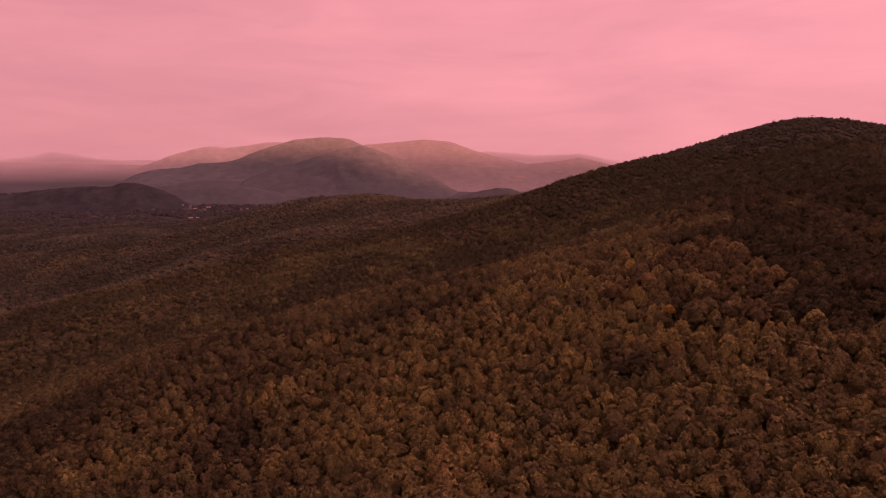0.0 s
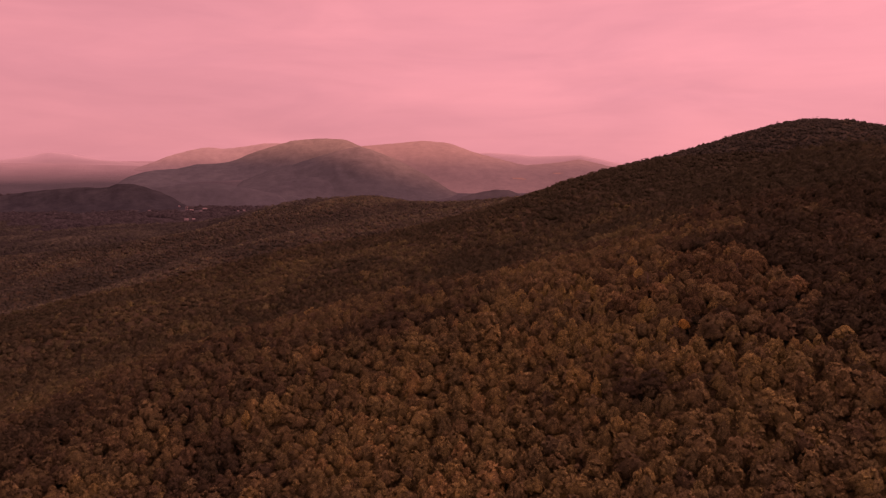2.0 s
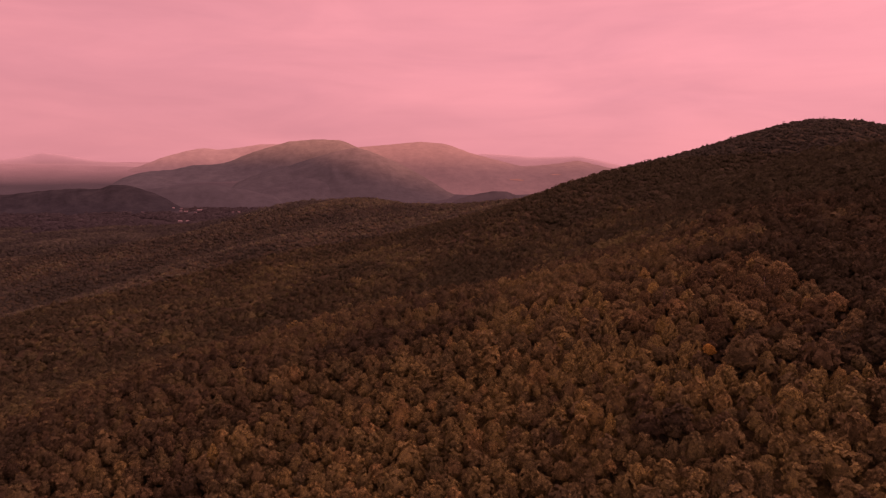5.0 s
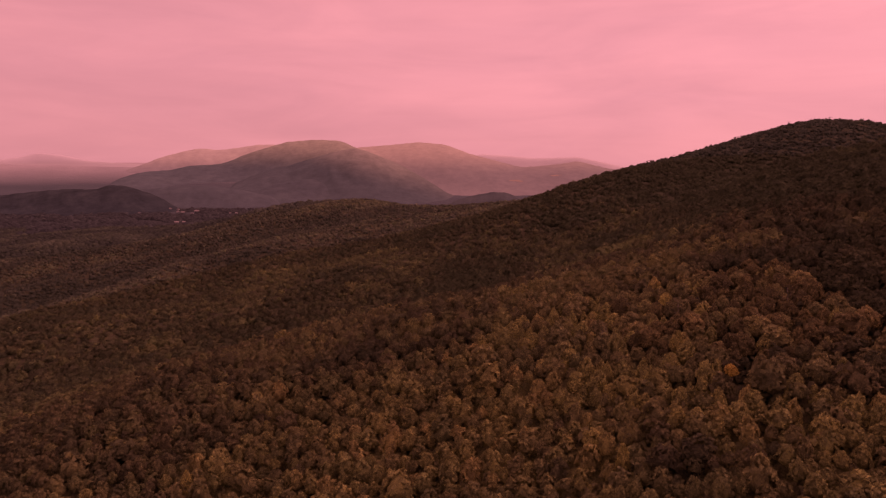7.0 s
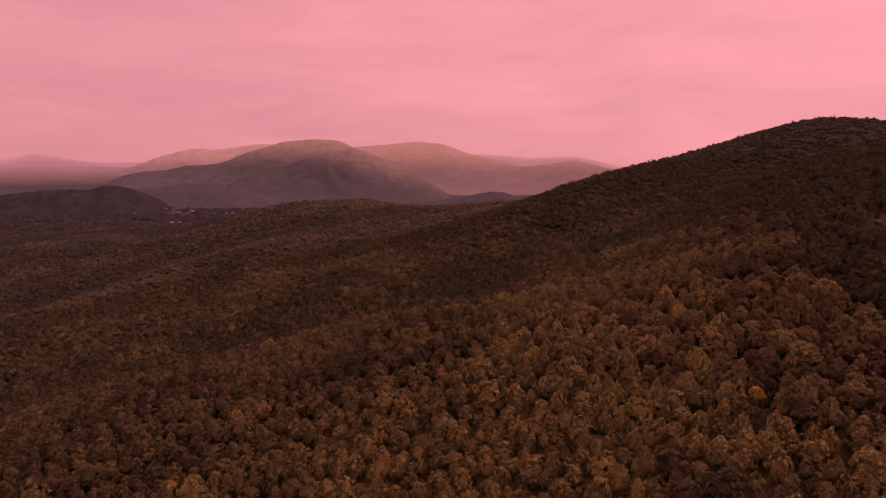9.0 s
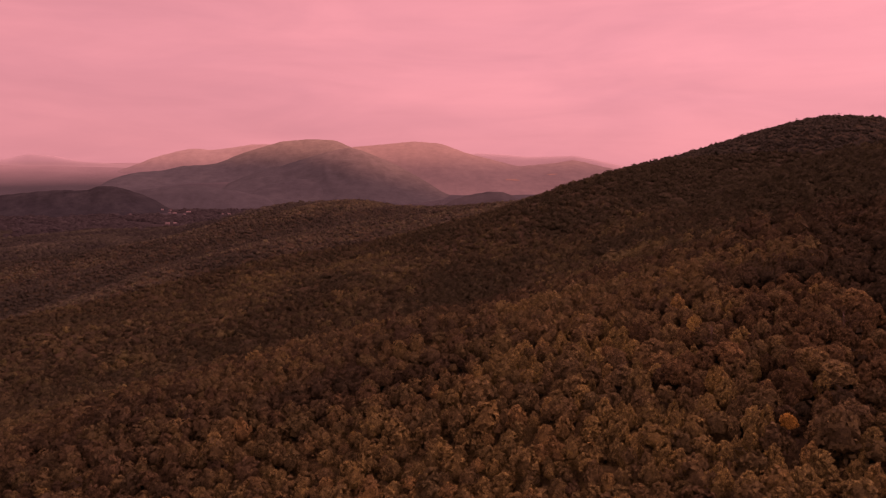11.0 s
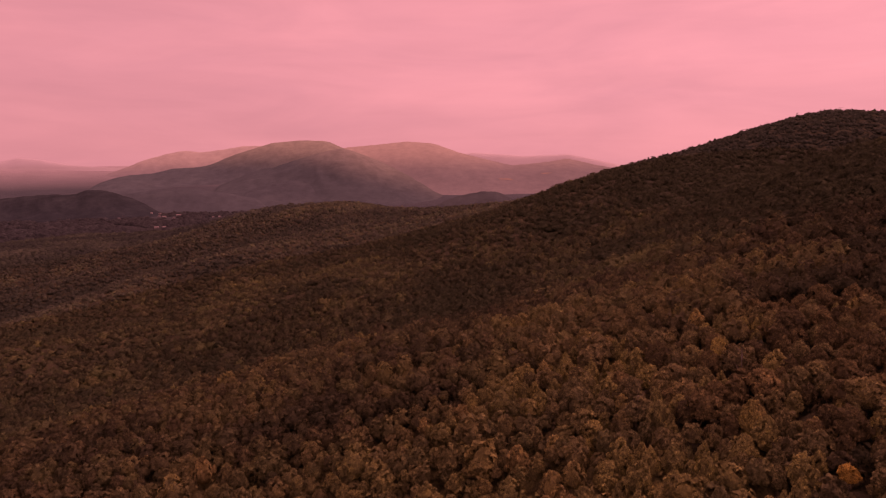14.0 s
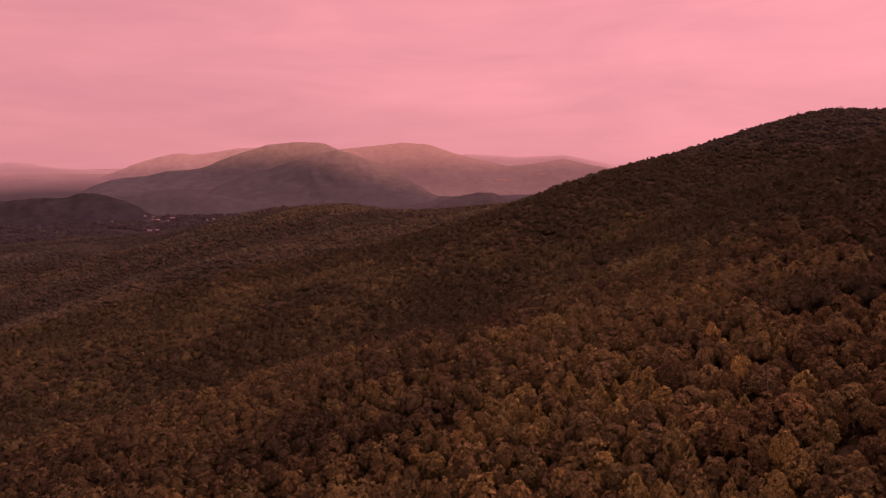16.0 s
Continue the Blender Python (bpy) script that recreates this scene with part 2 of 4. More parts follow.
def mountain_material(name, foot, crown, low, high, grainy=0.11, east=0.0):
    """A wooded mountain: mottled woods, with distance haze and sunlight on the heights painted into the base colour,
    from foot to crown.
    """
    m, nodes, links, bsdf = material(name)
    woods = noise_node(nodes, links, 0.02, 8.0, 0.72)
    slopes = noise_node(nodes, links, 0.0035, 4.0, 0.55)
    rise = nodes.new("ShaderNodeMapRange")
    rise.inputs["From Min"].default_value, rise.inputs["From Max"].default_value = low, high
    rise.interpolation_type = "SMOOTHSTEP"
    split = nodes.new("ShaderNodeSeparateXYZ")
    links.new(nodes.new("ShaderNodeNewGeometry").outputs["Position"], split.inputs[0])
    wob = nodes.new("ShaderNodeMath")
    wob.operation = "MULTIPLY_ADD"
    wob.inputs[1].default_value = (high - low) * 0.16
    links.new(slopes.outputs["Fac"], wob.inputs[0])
    slant = nodes.new("ShaderNodeMath")  # sunlit haze painted in, paler towards the east
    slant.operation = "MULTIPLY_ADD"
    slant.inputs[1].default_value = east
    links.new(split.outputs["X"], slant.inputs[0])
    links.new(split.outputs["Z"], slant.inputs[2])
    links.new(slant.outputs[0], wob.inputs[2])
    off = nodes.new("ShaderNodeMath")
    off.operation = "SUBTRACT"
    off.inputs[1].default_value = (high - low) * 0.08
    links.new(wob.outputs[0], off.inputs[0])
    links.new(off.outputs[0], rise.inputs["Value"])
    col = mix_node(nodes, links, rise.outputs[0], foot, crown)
    grain = ramp_node(nodes, links, woods.outputs["Fac"], [(0.3, (1 - grainy, 1 - grainy, 1 - grainy)), (0.7, (1 + grainy, 1 + grainy, 1 + 0.85 * grainy))]).outputs["Color"]
    stands = noise_node(nodes, links, 0.011, 6.0, 0.62)
    lie = nodes.new("ShaderNodeMapping")
    lie.inputs["Scale"].default_value = (1.0, 0.3, 2.2)
    links.new(stands.inputs["Vector"].links[0].from_socket, lie.inputs["Vector"])
    links.new(lie.outputs["Vector"], stands.inputs["Vector"])
    broad_tone = ramp_node(nodes, links, stands.outputs["Fac"], [(0.34, (1 - 0.5 * grainy,) * 3), (0.5, (1.0, 1.0, 1.0)), (0.66, (1 + 0.6 * grainy, 1 + 0.55 * grainy, 1 + 0.4 * grainy))]).outputs["Color"]
    col = mix_node(nodes, links, 1.0, col, broad_tone, "MULTIPLY")
    links.new(mix_node(nodes, links, 1.0, col, grain, "MULTIPLY"), bsdf.inputs["Base Color"])
    bsdf.inputs["Roughness"].default_value = 1.0
    bsdf.inputs["Specular IOR Level"].default_value = 0.0
    bump_node(nodes, links, woods.outputs["Fac"], bsdf, 0.5, 40 * grainy)
    return m


def plain_material(name, a, b, scale=0.6, rough=0.8):
    m, nodes, links, bsdf = material(name)
    n = noise_node(nodes, links, scale, 5.0)
    links.new(ramp_node(nodes, links, n.outputs["Fac"], [(0.3, a), (0.7, b)]).outputs["Color"], bsdf.inputs["Base Color"])
    bsdf.inputs["Roughness"].default_value = rough
    bump_node(nodes, links, n.outputs["Fac"], bsdf, 0.3, 0.05)
    return m


WALL_PAINT = plain_material("white_siding", (0.22, 0.20, 0.185), (0.29, 0.27, 0.245))
ROOF_METAL = plain_material("pale_roof", (0.19, 0.175, 0.165), (0.26, 0.245, 0.225))
ROOF_DARK = plain_material("shingle_roof", (0.10, 0.09, 0.09), (0.16, 0.15, 0.14))
GLASS = plain_material("window_glass", (0.03, 0.035, 0.04), (0.05, 0.055, 0.06), rough=0.1)
HIGH_FIELD = plain_material("dry_field", (0.20, 0.165, 0.122), (0.25, 0.20, 0.145), 0.03, 0.95)
FIELD = plain_material("mown_field", (0.05, 0.05, 0.042), (0.075, 0.072, 0.056), 0.05, 0.95)

# ---------------------------------------------------------------- the land
PLAIN = 8.0
# wooded hills: centre x, y, spread, height
RIDGE_HILLS = [
    (820, 1000, 420, 107.1), (600, 560, 300, -125.7), (420, 880, 260, 223.9), (230, 420, 190, 71.4), (60, 300, 200, 78.2),
    (280, 700, 170, -61.3), (30, 760, 230, 100.1), (160, 950, 200, -20.3), (150, -50, 300, 23.4), (520, 150, 320, 180.5),
    (560, 950, 150, 9.0), (760, 1080, 170, 81.3), (200, 1250, 220, -10.5), (360, 560, 110, 79.6), (120, 520, 120, -39.7),
    (120, 200, 130, -41.6), (60, 420, 90, -18.6), (200, 300, 80, -15.1), (330, 660, 110, -2.4), (60, 900, 130, -43.5),
    (150, 800, 110, 28.2), (1000, 1150, 300, 29.6), (300, 1000, 110, -21.8),
]
VALLEY_HILLS = [
    (-120, 420, 200, 37.5), (-230, 700, 260, -111.9), (-90, 1050, 260, 73.3), (-330, 1180, 300, 60.5), (-420, 1560, 170, 36.4),
    (-150, 1520, 210, 72.2), (-560, 800, 260, 96.5), (-200, 100, 260, 27.0), (-620, 1250, 230, -62.7), (-700, 1700, 260, 26.9),
    (-480, 480, 240, 12.6), (-40, 230, 90, -35.9), (-260, 1000, 150, -32.5), (-300, 620, 130, 31.3),
]
# side spurs and the gullies between them; the last four fit the skyline in view
SPURS = [
    (-560, 800, 150, -39.0), (-470, 850, 90, -6.4), (-330, 1600, 100, -5.9), (-560, 1250, 110, 20.8), (-150, 790, 110, 7.0),
    (-270, 960, 110, 13.7), (-400, 690, 80, 22.4), (-660, 1130, 120, 8.3), (-720, 960, 150, -35.1), (-700, 650, 150, -15.1),
    (-160, 1330, 150, 5.5), (140, 520, 80, 10.0), (-340, 1130, 110, 14.0), (-760, 1300, 130, 31.9), (-240, 1640, 130, 21.2),
    (-430, 1720, 110, 27.2), (-570, 1850, 120, 23.5), (-90, 540, 75, -10.0), (-205, 1270, 85, -9.0), (-350, 1540, 130, -10.0), (-480, 1680, 80, -6.0), (-200, 1560, 70, -4.0),
]
HILLS = RIDGE_HILLS + VALLEY_HILLS + SPURS
EYE = (2.0, 22.0, 235.0)  # a point over the flight


def band(x, y):
    return np.sin((y - 0.35 * x) / 48 + 1.5 * np.sin(x / 130)) + 0.7 * np.sin((y + 0.2 * x) / 83 + 2 * np.sin(x / 210))


def land(x, y):
    """Height of the ground."""
    x, y = np.asarray(x, float), np.asarray(y, float)
    z = np.full(x.shape, PLAIN)
    for cx, cy, s, h in HILLS:
        z = z + h * np.exp(-((x - cx) ** 2 + (y - cy) ** 2) / (2 * s * s))
    r = np.hypot(x, y)
    near = np.clip(1.3 - r / 3500, 0, 1)
    z = z + near * (1.6 * np.sin(x / 37 + 1.3 * np.sin(y / 61)) + 1.4 * np.sin(y / 43 + 1.1 * np.sin(x / 53)))
    # low spurs that run down into the valley
    lee = np.interp(x, (-240, 0), (1, 0)) * np.interp(y, (380, 620, 1500, 2100), (0, 1, 1, 0))
    z = z + 7.5 * lee * band(x, y)
    # the far plain is bent up to fit the horizon in the camera's view
    return z + (190 + 36 * np.clip(-x / 1500, 0, 1)) * np.clip((r - 3350) / 1580, 0, 1) ** 1.15


def mesh_from(name, verts, faces, smooth=False, soft=None):
    """A mesh from arrays: faces all of one size."""
    faces = np.asarray(faces, np.int32)
    me = bpy.data.meshes.new(name)
    n, k = faces.shape
    me.vertices.add(len(verts))
    me.vertices.foreach_set("co", np.asarray(verts, np.float32).ravel())
    me.loops.add(n * k)
    me.loops.foreach_set("vertex_index", faces.ravel())
    me.polygons.add(n)
    me.polygons.foreach_set("loop_start", np.arange(0, n * k, k, dtype=np.int32))
    me.polygons.foreach_set("use_smooth", np.full(n, smooth) if soft is None else soft)
    me.update(calc_edges=True)
    me.validate()
    return me


def grid_faces(rows, cols, wrap=False):
    c = cols if wrap else cols - 1
    i, j = np.meshgrid(np.arange(rows - 1), np.arange(c), indexing="ij")
    a, b = i * cols + j, i * cols + (j + 1) % cols
    return np.stack([a, b, b + cols, a + cols], -1).reshape(-1, 4)


def build_ground():
    cols, rows = 240, 120
    ang = np.linspace(0, 2 * np.pi, cols, endpoint=False)
    rad = 2 + 4880 * np.linspace(0, 1, rows) ** 2.2
    r, a = np.meshgrid(rad, ang, indexing="ij")
    x, y = r * np.sin(a), 60 + r * np.cos(a)
    v = np.stack([x, y, land(x, y)], -1).reshape(-1, 3)
    ob = new("ground", mesh_from("ground", v, grid_faces(rows, cols, True)[:, ::-1], True))
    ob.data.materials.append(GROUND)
    return tagged(ob, "dark leaf-littered forest ground running out to a hazy plain", "ground", kind="structure")


build_ground()


def ridge_noise(a, seed):
    return sum(np.sin(a * f + seed * (k + 1.7)) / f for k, f in enumerate((2.1, 4.7, 9.3, 17.0, 33.0)))


def build_mountain(label, profile, crest, reach, mat, seed, rough=0.012, eye=EYE, relief=0.11, sweep=0.0):
    """A mountain seen from far: its crest's elevation (degrees) over bearings, its distance, and how far its foot reaches to the front."""
    profile = [(profile[0][0] - 2.5, profile[0][1] - 1.6), *profile, (profile[-1][0] + 2.5, profile[-1][1] - 1.6)]
    az, el = np.array(profile).T
    cols, rows = 180, 36
    a = np.linspace(az[0], az[-1], cols)
    t = np.interp(a, az, el)
    for _ in range(3):
        t[1:-1] = (t[:-2] + 2 * t[1:-1] + t[2:]) / 4
    t = t + rough * ridge_noise(a * 3, seed)
    wander = 120 * np.sin(np.radians(a) * 9 + seed) + 60 * np.sin(np.radians(a) * 23 + 2 * seed) - sweep * np.maximum(-18 - a, 0)  # sweep: its western end comes nearer
    verts = []
    for i in range(rows):
        u = i / (rows - 1) * 1.35  # 0 foot, 1 crest, over 1 the far side
        r = crest + wander * 0.5 + (u - 1) * reach
        top = eye[2] + (crest + wander * 0.5) * np.tan(np.radians(t))
        x, y = eye[0] + r * np.sin(np.radians(a)), eye[1] + r * np.cos(np.radians(a))
        base = land(x, y) - 6
        up = math.sin(min(u, 1.0) * math.pi / 2) ** 2.6 if u <= 1 else math.cos((u - 1) / 0.35 * math.pi / 2)
        rough_land = np.array([noise.fractal(Vector((px / 520 + 0.4 * math.sin(py / 300), py / 900, seed * 3.1)), 1.0, 2.0, 4) for px, py in zip(x, y)])
        gully = math.sin(math.pi * min(u, 1)) * relief * (0.25 - np.abs(rough_land))
        z = base + np.maximum(top - base, 0) * np.clip(up + gully * (1 - up ** 6), 0, 1)
        verts.append(np.stack([x, y, z], -1))
    ob = new("mountain", mesh_from("mountain", np.concatenate(verts), grid_faces(rows, cols), True))
    ob.data.materials.append(mat)
    tagged(ob, label, "mountain")
    return np.array(verts)


# distance haze, sunlit heights and cloud shade are painted into these slope colours
HAZE = mountain_material("palest_haze_slopes", (0.36, 0.365, 0.36), (0.455, 0.46, 0.465), 222, 262, 0.02)
FAINT = mountain_material("pale_haze_slopes", (0.465, 0.46, 0.455), (0.495, 0.49, 0.485), 230, 300, 0.02)
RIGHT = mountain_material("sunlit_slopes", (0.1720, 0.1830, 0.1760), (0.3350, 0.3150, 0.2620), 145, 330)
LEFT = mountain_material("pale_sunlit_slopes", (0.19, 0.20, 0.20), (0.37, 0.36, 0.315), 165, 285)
MAIN = mountain_material("hazed_slopes", (0.0680, 0.0990, 0.1040), (0.2450, 0.2620, 0.2080), 150, 350, 0.17, 0.03)
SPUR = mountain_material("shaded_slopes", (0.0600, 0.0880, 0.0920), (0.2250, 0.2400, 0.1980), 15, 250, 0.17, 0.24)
FOOT = mountain_material("hazed_foothills", (0.0600, 0.0870, 0.0920), (0.0560, 0.0820, 0.0870), 60, 190, 0.17)
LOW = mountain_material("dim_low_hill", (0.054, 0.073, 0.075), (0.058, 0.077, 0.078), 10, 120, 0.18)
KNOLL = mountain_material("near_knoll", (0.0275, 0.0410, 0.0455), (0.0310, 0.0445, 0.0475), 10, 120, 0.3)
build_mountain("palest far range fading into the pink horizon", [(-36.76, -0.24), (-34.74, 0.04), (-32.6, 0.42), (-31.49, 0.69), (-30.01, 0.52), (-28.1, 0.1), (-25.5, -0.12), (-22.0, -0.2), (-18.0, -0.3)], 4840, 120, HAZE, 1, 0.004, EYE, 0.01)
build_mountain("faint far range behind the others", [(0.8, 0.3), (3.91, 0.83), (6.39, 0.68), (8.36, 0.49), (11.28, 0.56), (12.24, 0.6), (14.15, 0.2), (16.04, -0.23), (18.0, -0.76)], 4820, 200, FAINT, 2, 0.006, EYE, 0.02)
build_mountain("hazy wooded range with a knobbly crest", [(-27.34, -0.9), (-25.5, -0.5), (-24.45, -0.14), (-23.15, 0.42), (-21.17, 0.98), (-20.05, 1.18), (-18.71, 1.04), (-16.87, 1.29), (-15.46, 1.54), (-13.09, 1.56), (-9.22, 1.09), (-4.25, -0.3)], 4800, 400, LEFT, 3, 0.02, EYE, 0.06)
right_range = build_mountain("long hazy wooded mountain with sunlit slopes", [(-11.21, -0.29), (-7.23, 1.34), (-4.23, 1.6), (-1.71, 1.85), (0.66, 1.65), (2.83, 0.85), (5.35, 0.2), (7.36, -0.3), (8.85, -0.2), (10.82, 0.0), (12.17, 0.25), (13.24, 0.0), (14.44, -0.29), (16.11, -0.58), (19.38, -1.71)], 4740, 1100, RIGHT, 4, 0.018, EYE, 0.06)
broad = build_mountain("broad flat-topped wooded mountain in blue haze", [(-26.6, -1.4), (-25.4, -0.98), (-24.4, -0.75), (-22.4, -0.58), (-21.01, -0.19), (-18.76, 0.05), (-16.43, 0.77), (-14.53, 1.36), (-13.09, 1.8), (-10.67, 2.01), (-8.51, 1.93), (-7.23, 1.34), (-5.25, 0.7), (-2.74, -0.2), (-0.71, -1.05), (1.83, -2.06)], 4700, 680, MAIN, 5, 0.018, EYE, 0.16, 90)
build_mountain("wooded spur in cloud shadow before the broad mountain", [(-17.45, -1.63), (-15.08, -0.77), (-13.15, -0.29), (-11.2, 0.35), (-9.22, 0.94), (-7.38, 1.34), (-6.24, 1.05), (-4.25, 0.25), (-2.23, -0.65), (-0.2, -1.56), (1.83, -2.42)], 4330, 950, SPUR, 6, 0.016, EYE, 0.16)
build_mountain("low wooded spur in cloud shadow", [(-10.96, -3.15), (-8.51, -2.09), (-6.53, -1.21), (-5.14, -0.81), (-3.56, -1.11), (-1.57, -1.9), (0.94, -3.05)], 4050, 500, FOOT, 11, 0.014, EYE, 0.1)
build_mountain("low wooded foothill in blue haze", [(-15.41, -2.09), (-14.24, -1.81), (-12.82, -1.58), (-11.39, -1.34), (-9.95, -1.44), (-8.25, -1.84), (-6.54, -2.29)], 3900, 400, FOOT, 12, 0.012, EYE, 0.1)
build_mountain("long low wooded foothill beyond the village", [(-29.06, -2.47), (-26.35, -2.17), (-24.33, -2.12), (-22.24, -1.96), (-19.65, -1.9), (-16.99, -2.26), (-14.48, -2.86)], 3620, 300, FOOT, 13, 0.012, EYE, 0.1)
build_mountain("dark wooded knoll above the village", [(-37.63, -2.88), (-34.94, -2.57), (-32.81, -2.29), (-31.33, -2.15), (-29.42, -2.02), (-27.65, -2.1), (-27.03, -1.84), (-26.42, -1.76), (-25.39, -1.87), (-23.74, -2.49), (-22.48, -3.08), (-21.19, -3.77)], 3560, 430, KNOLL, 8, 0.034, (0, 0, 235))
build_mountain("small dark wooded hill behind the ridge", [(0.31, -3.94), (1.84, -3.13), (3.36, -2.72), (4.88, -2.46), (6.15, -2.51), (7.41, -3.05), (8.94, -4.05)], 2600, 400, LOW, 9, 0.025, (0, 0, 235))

# ---------------------------------------------------------------- trees
rng = np.random.default_rng(7)
PHI = (1 + 5 ** 0.5) / 2
ICO_V = np.array([(-1, PHI, 0), (1, PHI, 0), (-1, -PHI, 0), (1, -PHI, 0), (0, -1, PHI), (0, 1, PHI), (0, -1, -PHI), (0, 1, -PHI), (PHI, 0, -1), (PHI, 0, 1), (-PHI, 0, -1), (-PHI, 0, 1)]) / math.hypot(1, PHI)
ICO_F = np.array([(0, 11, 5), (0, 5, 1), (0, 1, 7), (0, 7, 10), (0, 10, 11), (1, 5, 9), (5, 11, 4), (11, 10, 2), (10, 7, 6), (7, 1, 8), (3, 9, 4), (3, 4, 2), (3, 2, 6), (3, 6, 8), (3, 8, 9), (4, 9, 5), (2, 4, 11), (6, 2, 10), (8, 6, 7), (9, 8, 1)])


def turned(r, n):
    """n random turns, as matrices."""
    q = r.normal(size=(n, 4))
    q /= np.linalg.norm(q, axis=1)[:, None]
    w, x, y, z = q.T
    return np.stack([1 - 2 * (y * y + z * z), 2 * (x * y - z * w), 2 * (x * z + y * w), 2 * (x * y + z * w), 1 - 2 * (x * x + z * z), 2 * (y * z - x * w), 2 * (x * z - y * w), 2 * (y * z + x * w), 1 - 2 * (x * x + y * y)], -1).reshape(-1, 3, 3)


def finer(v, f):
    """Each triangle split in four, pushed out to the unit ball."""
    mids, out = {}, []
    v = [tuple(p) for p in v]

    def mid(i, j):
        key = (min(i, j), max(i, j))
        if key not in mids:
            m = np.add(v[i], v[j])
            v.append(tuple(m / np.linalg.norm(m)))
            mids[key] = len(v) - 1
        return mids[key]

    for i, j, k in f:
        a, b, c = mid(i, j), mid(j, k), mid(k, i)
        out += [(i, a, c), (a, j, b), (c, b, k), (a, b, c)]
    return np.array(v), np.array(out)


BALL_V, BALL_F = finer(ICO_V, ICO_F)


def unit_rows(v):
    return v / np.linalg.norm(v, axis=1)[:, None]


def set_outward(me, vectors):
    me.attributes.new("outward", "FLOAT_VECTOR", "POINT").data.foreach_set("vector", np.asarray(vectors, np.float32).ravel())


def envelope(way, pointed, sway):
    """Where a crown ends in a direction: a round dome, or one drawn up to a point; uneven by sway."""
    up = way[:, 2]
    push = 1 + 0.16 * np.sin(way @ sway[0] + sway[3, 0]) + 0.12 * np.sin(way @ sway[1] + sway[3, 1])
    if pointed:
        flat = np.sqrt(np.maximum(1 - up ** 2, 1e-9))
        h = np.clip((up + 0.75) / 1.75, 0, 1)
        wide = (1 - h ** 2.1) ** 0.72 * (0.8 + 0.2 * np.minimum(h / 0.3, 1)) * push
        return np.stack([way[:, 0] / flat * wide, way[:, 1] / flat * wide, -0.15 + 1.95 * h], -1)
    p = way * np.where(up > 0, 1.12, 0.85)[:, None]
    p[:, :2] = way[:, :2]
    return p * (0.84 * push)[:, None] + (0, 0, 0.75)


OCTA_V = np.array([(1, 0, 0), (-1, 0, 0), (0, 1, 0), (0, -1, 0), (0, 0, 1), (0, 0, -1)], float)
OCTA_F = np.array([(0, 2, 4), (2, 1, 4), (1, 3, 4), (3, 0, 4), (2, 0, 5), (1, 2, 5), (3, 1, 5), (0, 3, 5)])


def crown_shape(seed, pointed, lobes, sprays, size, full, core=0.7, lift=0.35):
    """Vertices and triangles of a crown about 2 wide: leaf sprays over the lobes in which its boughs end, round a dense core."""
    r = np.random.default_rng(seed)
    sway = r.normal(size=(4, 3)) * 2.2
    solid_v, solid_f = (BALL_V, BALL_F) if lobes > 40 else (ICO_V, ICO_F) if lobes > 10 or core > 0.81 else (OCTA_V, OCTA_F)
    way = (turned(r, 1)[0] @ solid_v.T).T
    v = [envelope(way, pointed, sway) * core * r.uniform(0.9, 1.1, (len(way), 1))]
    k = np.arange(lobes) + 0.5
    up = np.clip(1 - 1.42 * k / lobes, -0.6, 0.985)
    a = k * 2.39996 + r.normal(scale=0.35, size=lobes) + seed
    flat = np.sqrt(1 - up ** 2)
    tips = unit_rows(np.stack([flat * np.cos(a), flat * np.sin(a), up], -1) + r.normal(scale=0.08, size=(lobes, 3)))
    reach = full * r.uniform(0.72, 1.3, lobes) * np.where(tips[:, 2] > 0.75, 0.8 if pointed else 1.0, 1.0)
    mid = (0, 0, 0.55)
    centre = (envelope(tips, pointed, sway) - mid) * (1 - 0.62 * reach + r.normal(scale=0.055, size=lobes))[:, None] + mid
    n = lobes * sprays
    own = np.repeat(np.arange(lobes), sprays)
    d = unit_rows(r.normal(size=(n, 3)) + 0.95 * tips[own] + (0, 0, 0.4))
    p = centre[own] + d * (reach[own] * r.uniform(0.9, 1.22, n))[:, None] * (1, 1, 0.9)
    tilt = unit_rows(d + r.normal(scale=0.4, size=(n, 3)))
    side = unit_rows(np.cross(tilt, r.normal(size=(n, 3))))
    other = np.cross(tilt, side)
    w = size * r.uniform(0.6, 1.45, (n, 1))
    v.append(np.stack([p - side * w, p + side * w * 0.7 - other * w * 0.6, p + side * w * 0.7 + other * w * 0.6], 1).reshape(-1, 3))
    face = [unit_rows(way + (0, 0, lift)), np.repeat(unit_rows(0.42 * d + 0.75 * tips[own] + (0, 0, lift) + r.normal(scale=0.12, size=(n, 3))), 3, axis=0)]
    f = np.concatenate([solid_f, len(way) + np.arange(3 * n).reshape(-1, 3)])
    return np.concatenate(v), f, len(solid_f), unit_rows(np.concatenate(face))


def dome_shape(seed, width, bottom, top):
    """A far crown of few faces: an uneven dome, open below; width and heights in crown radii."""
    r = np.random.default_rng(seed)
    v = (turned(r, 1)[0] @ ICO_V.T).T * r.uniform(0.68, 1.28, (12, 1))
    v = v + r.normal(scale=0.1, size=v.shape)
    f = ICO_F[v[ICO_F].mean(1)[:, 2] > -0.3]
    v = v * (width, width, (top - bottom) / 2) + (r.uniform(-0.15, 0.15), r.uniform(-0.15, 0.15), (top + bottom) / 2)
    return v, f, len(f), unit_rows(v * (0.5, 0.5, 0.5) + (0, 0, 0.7))


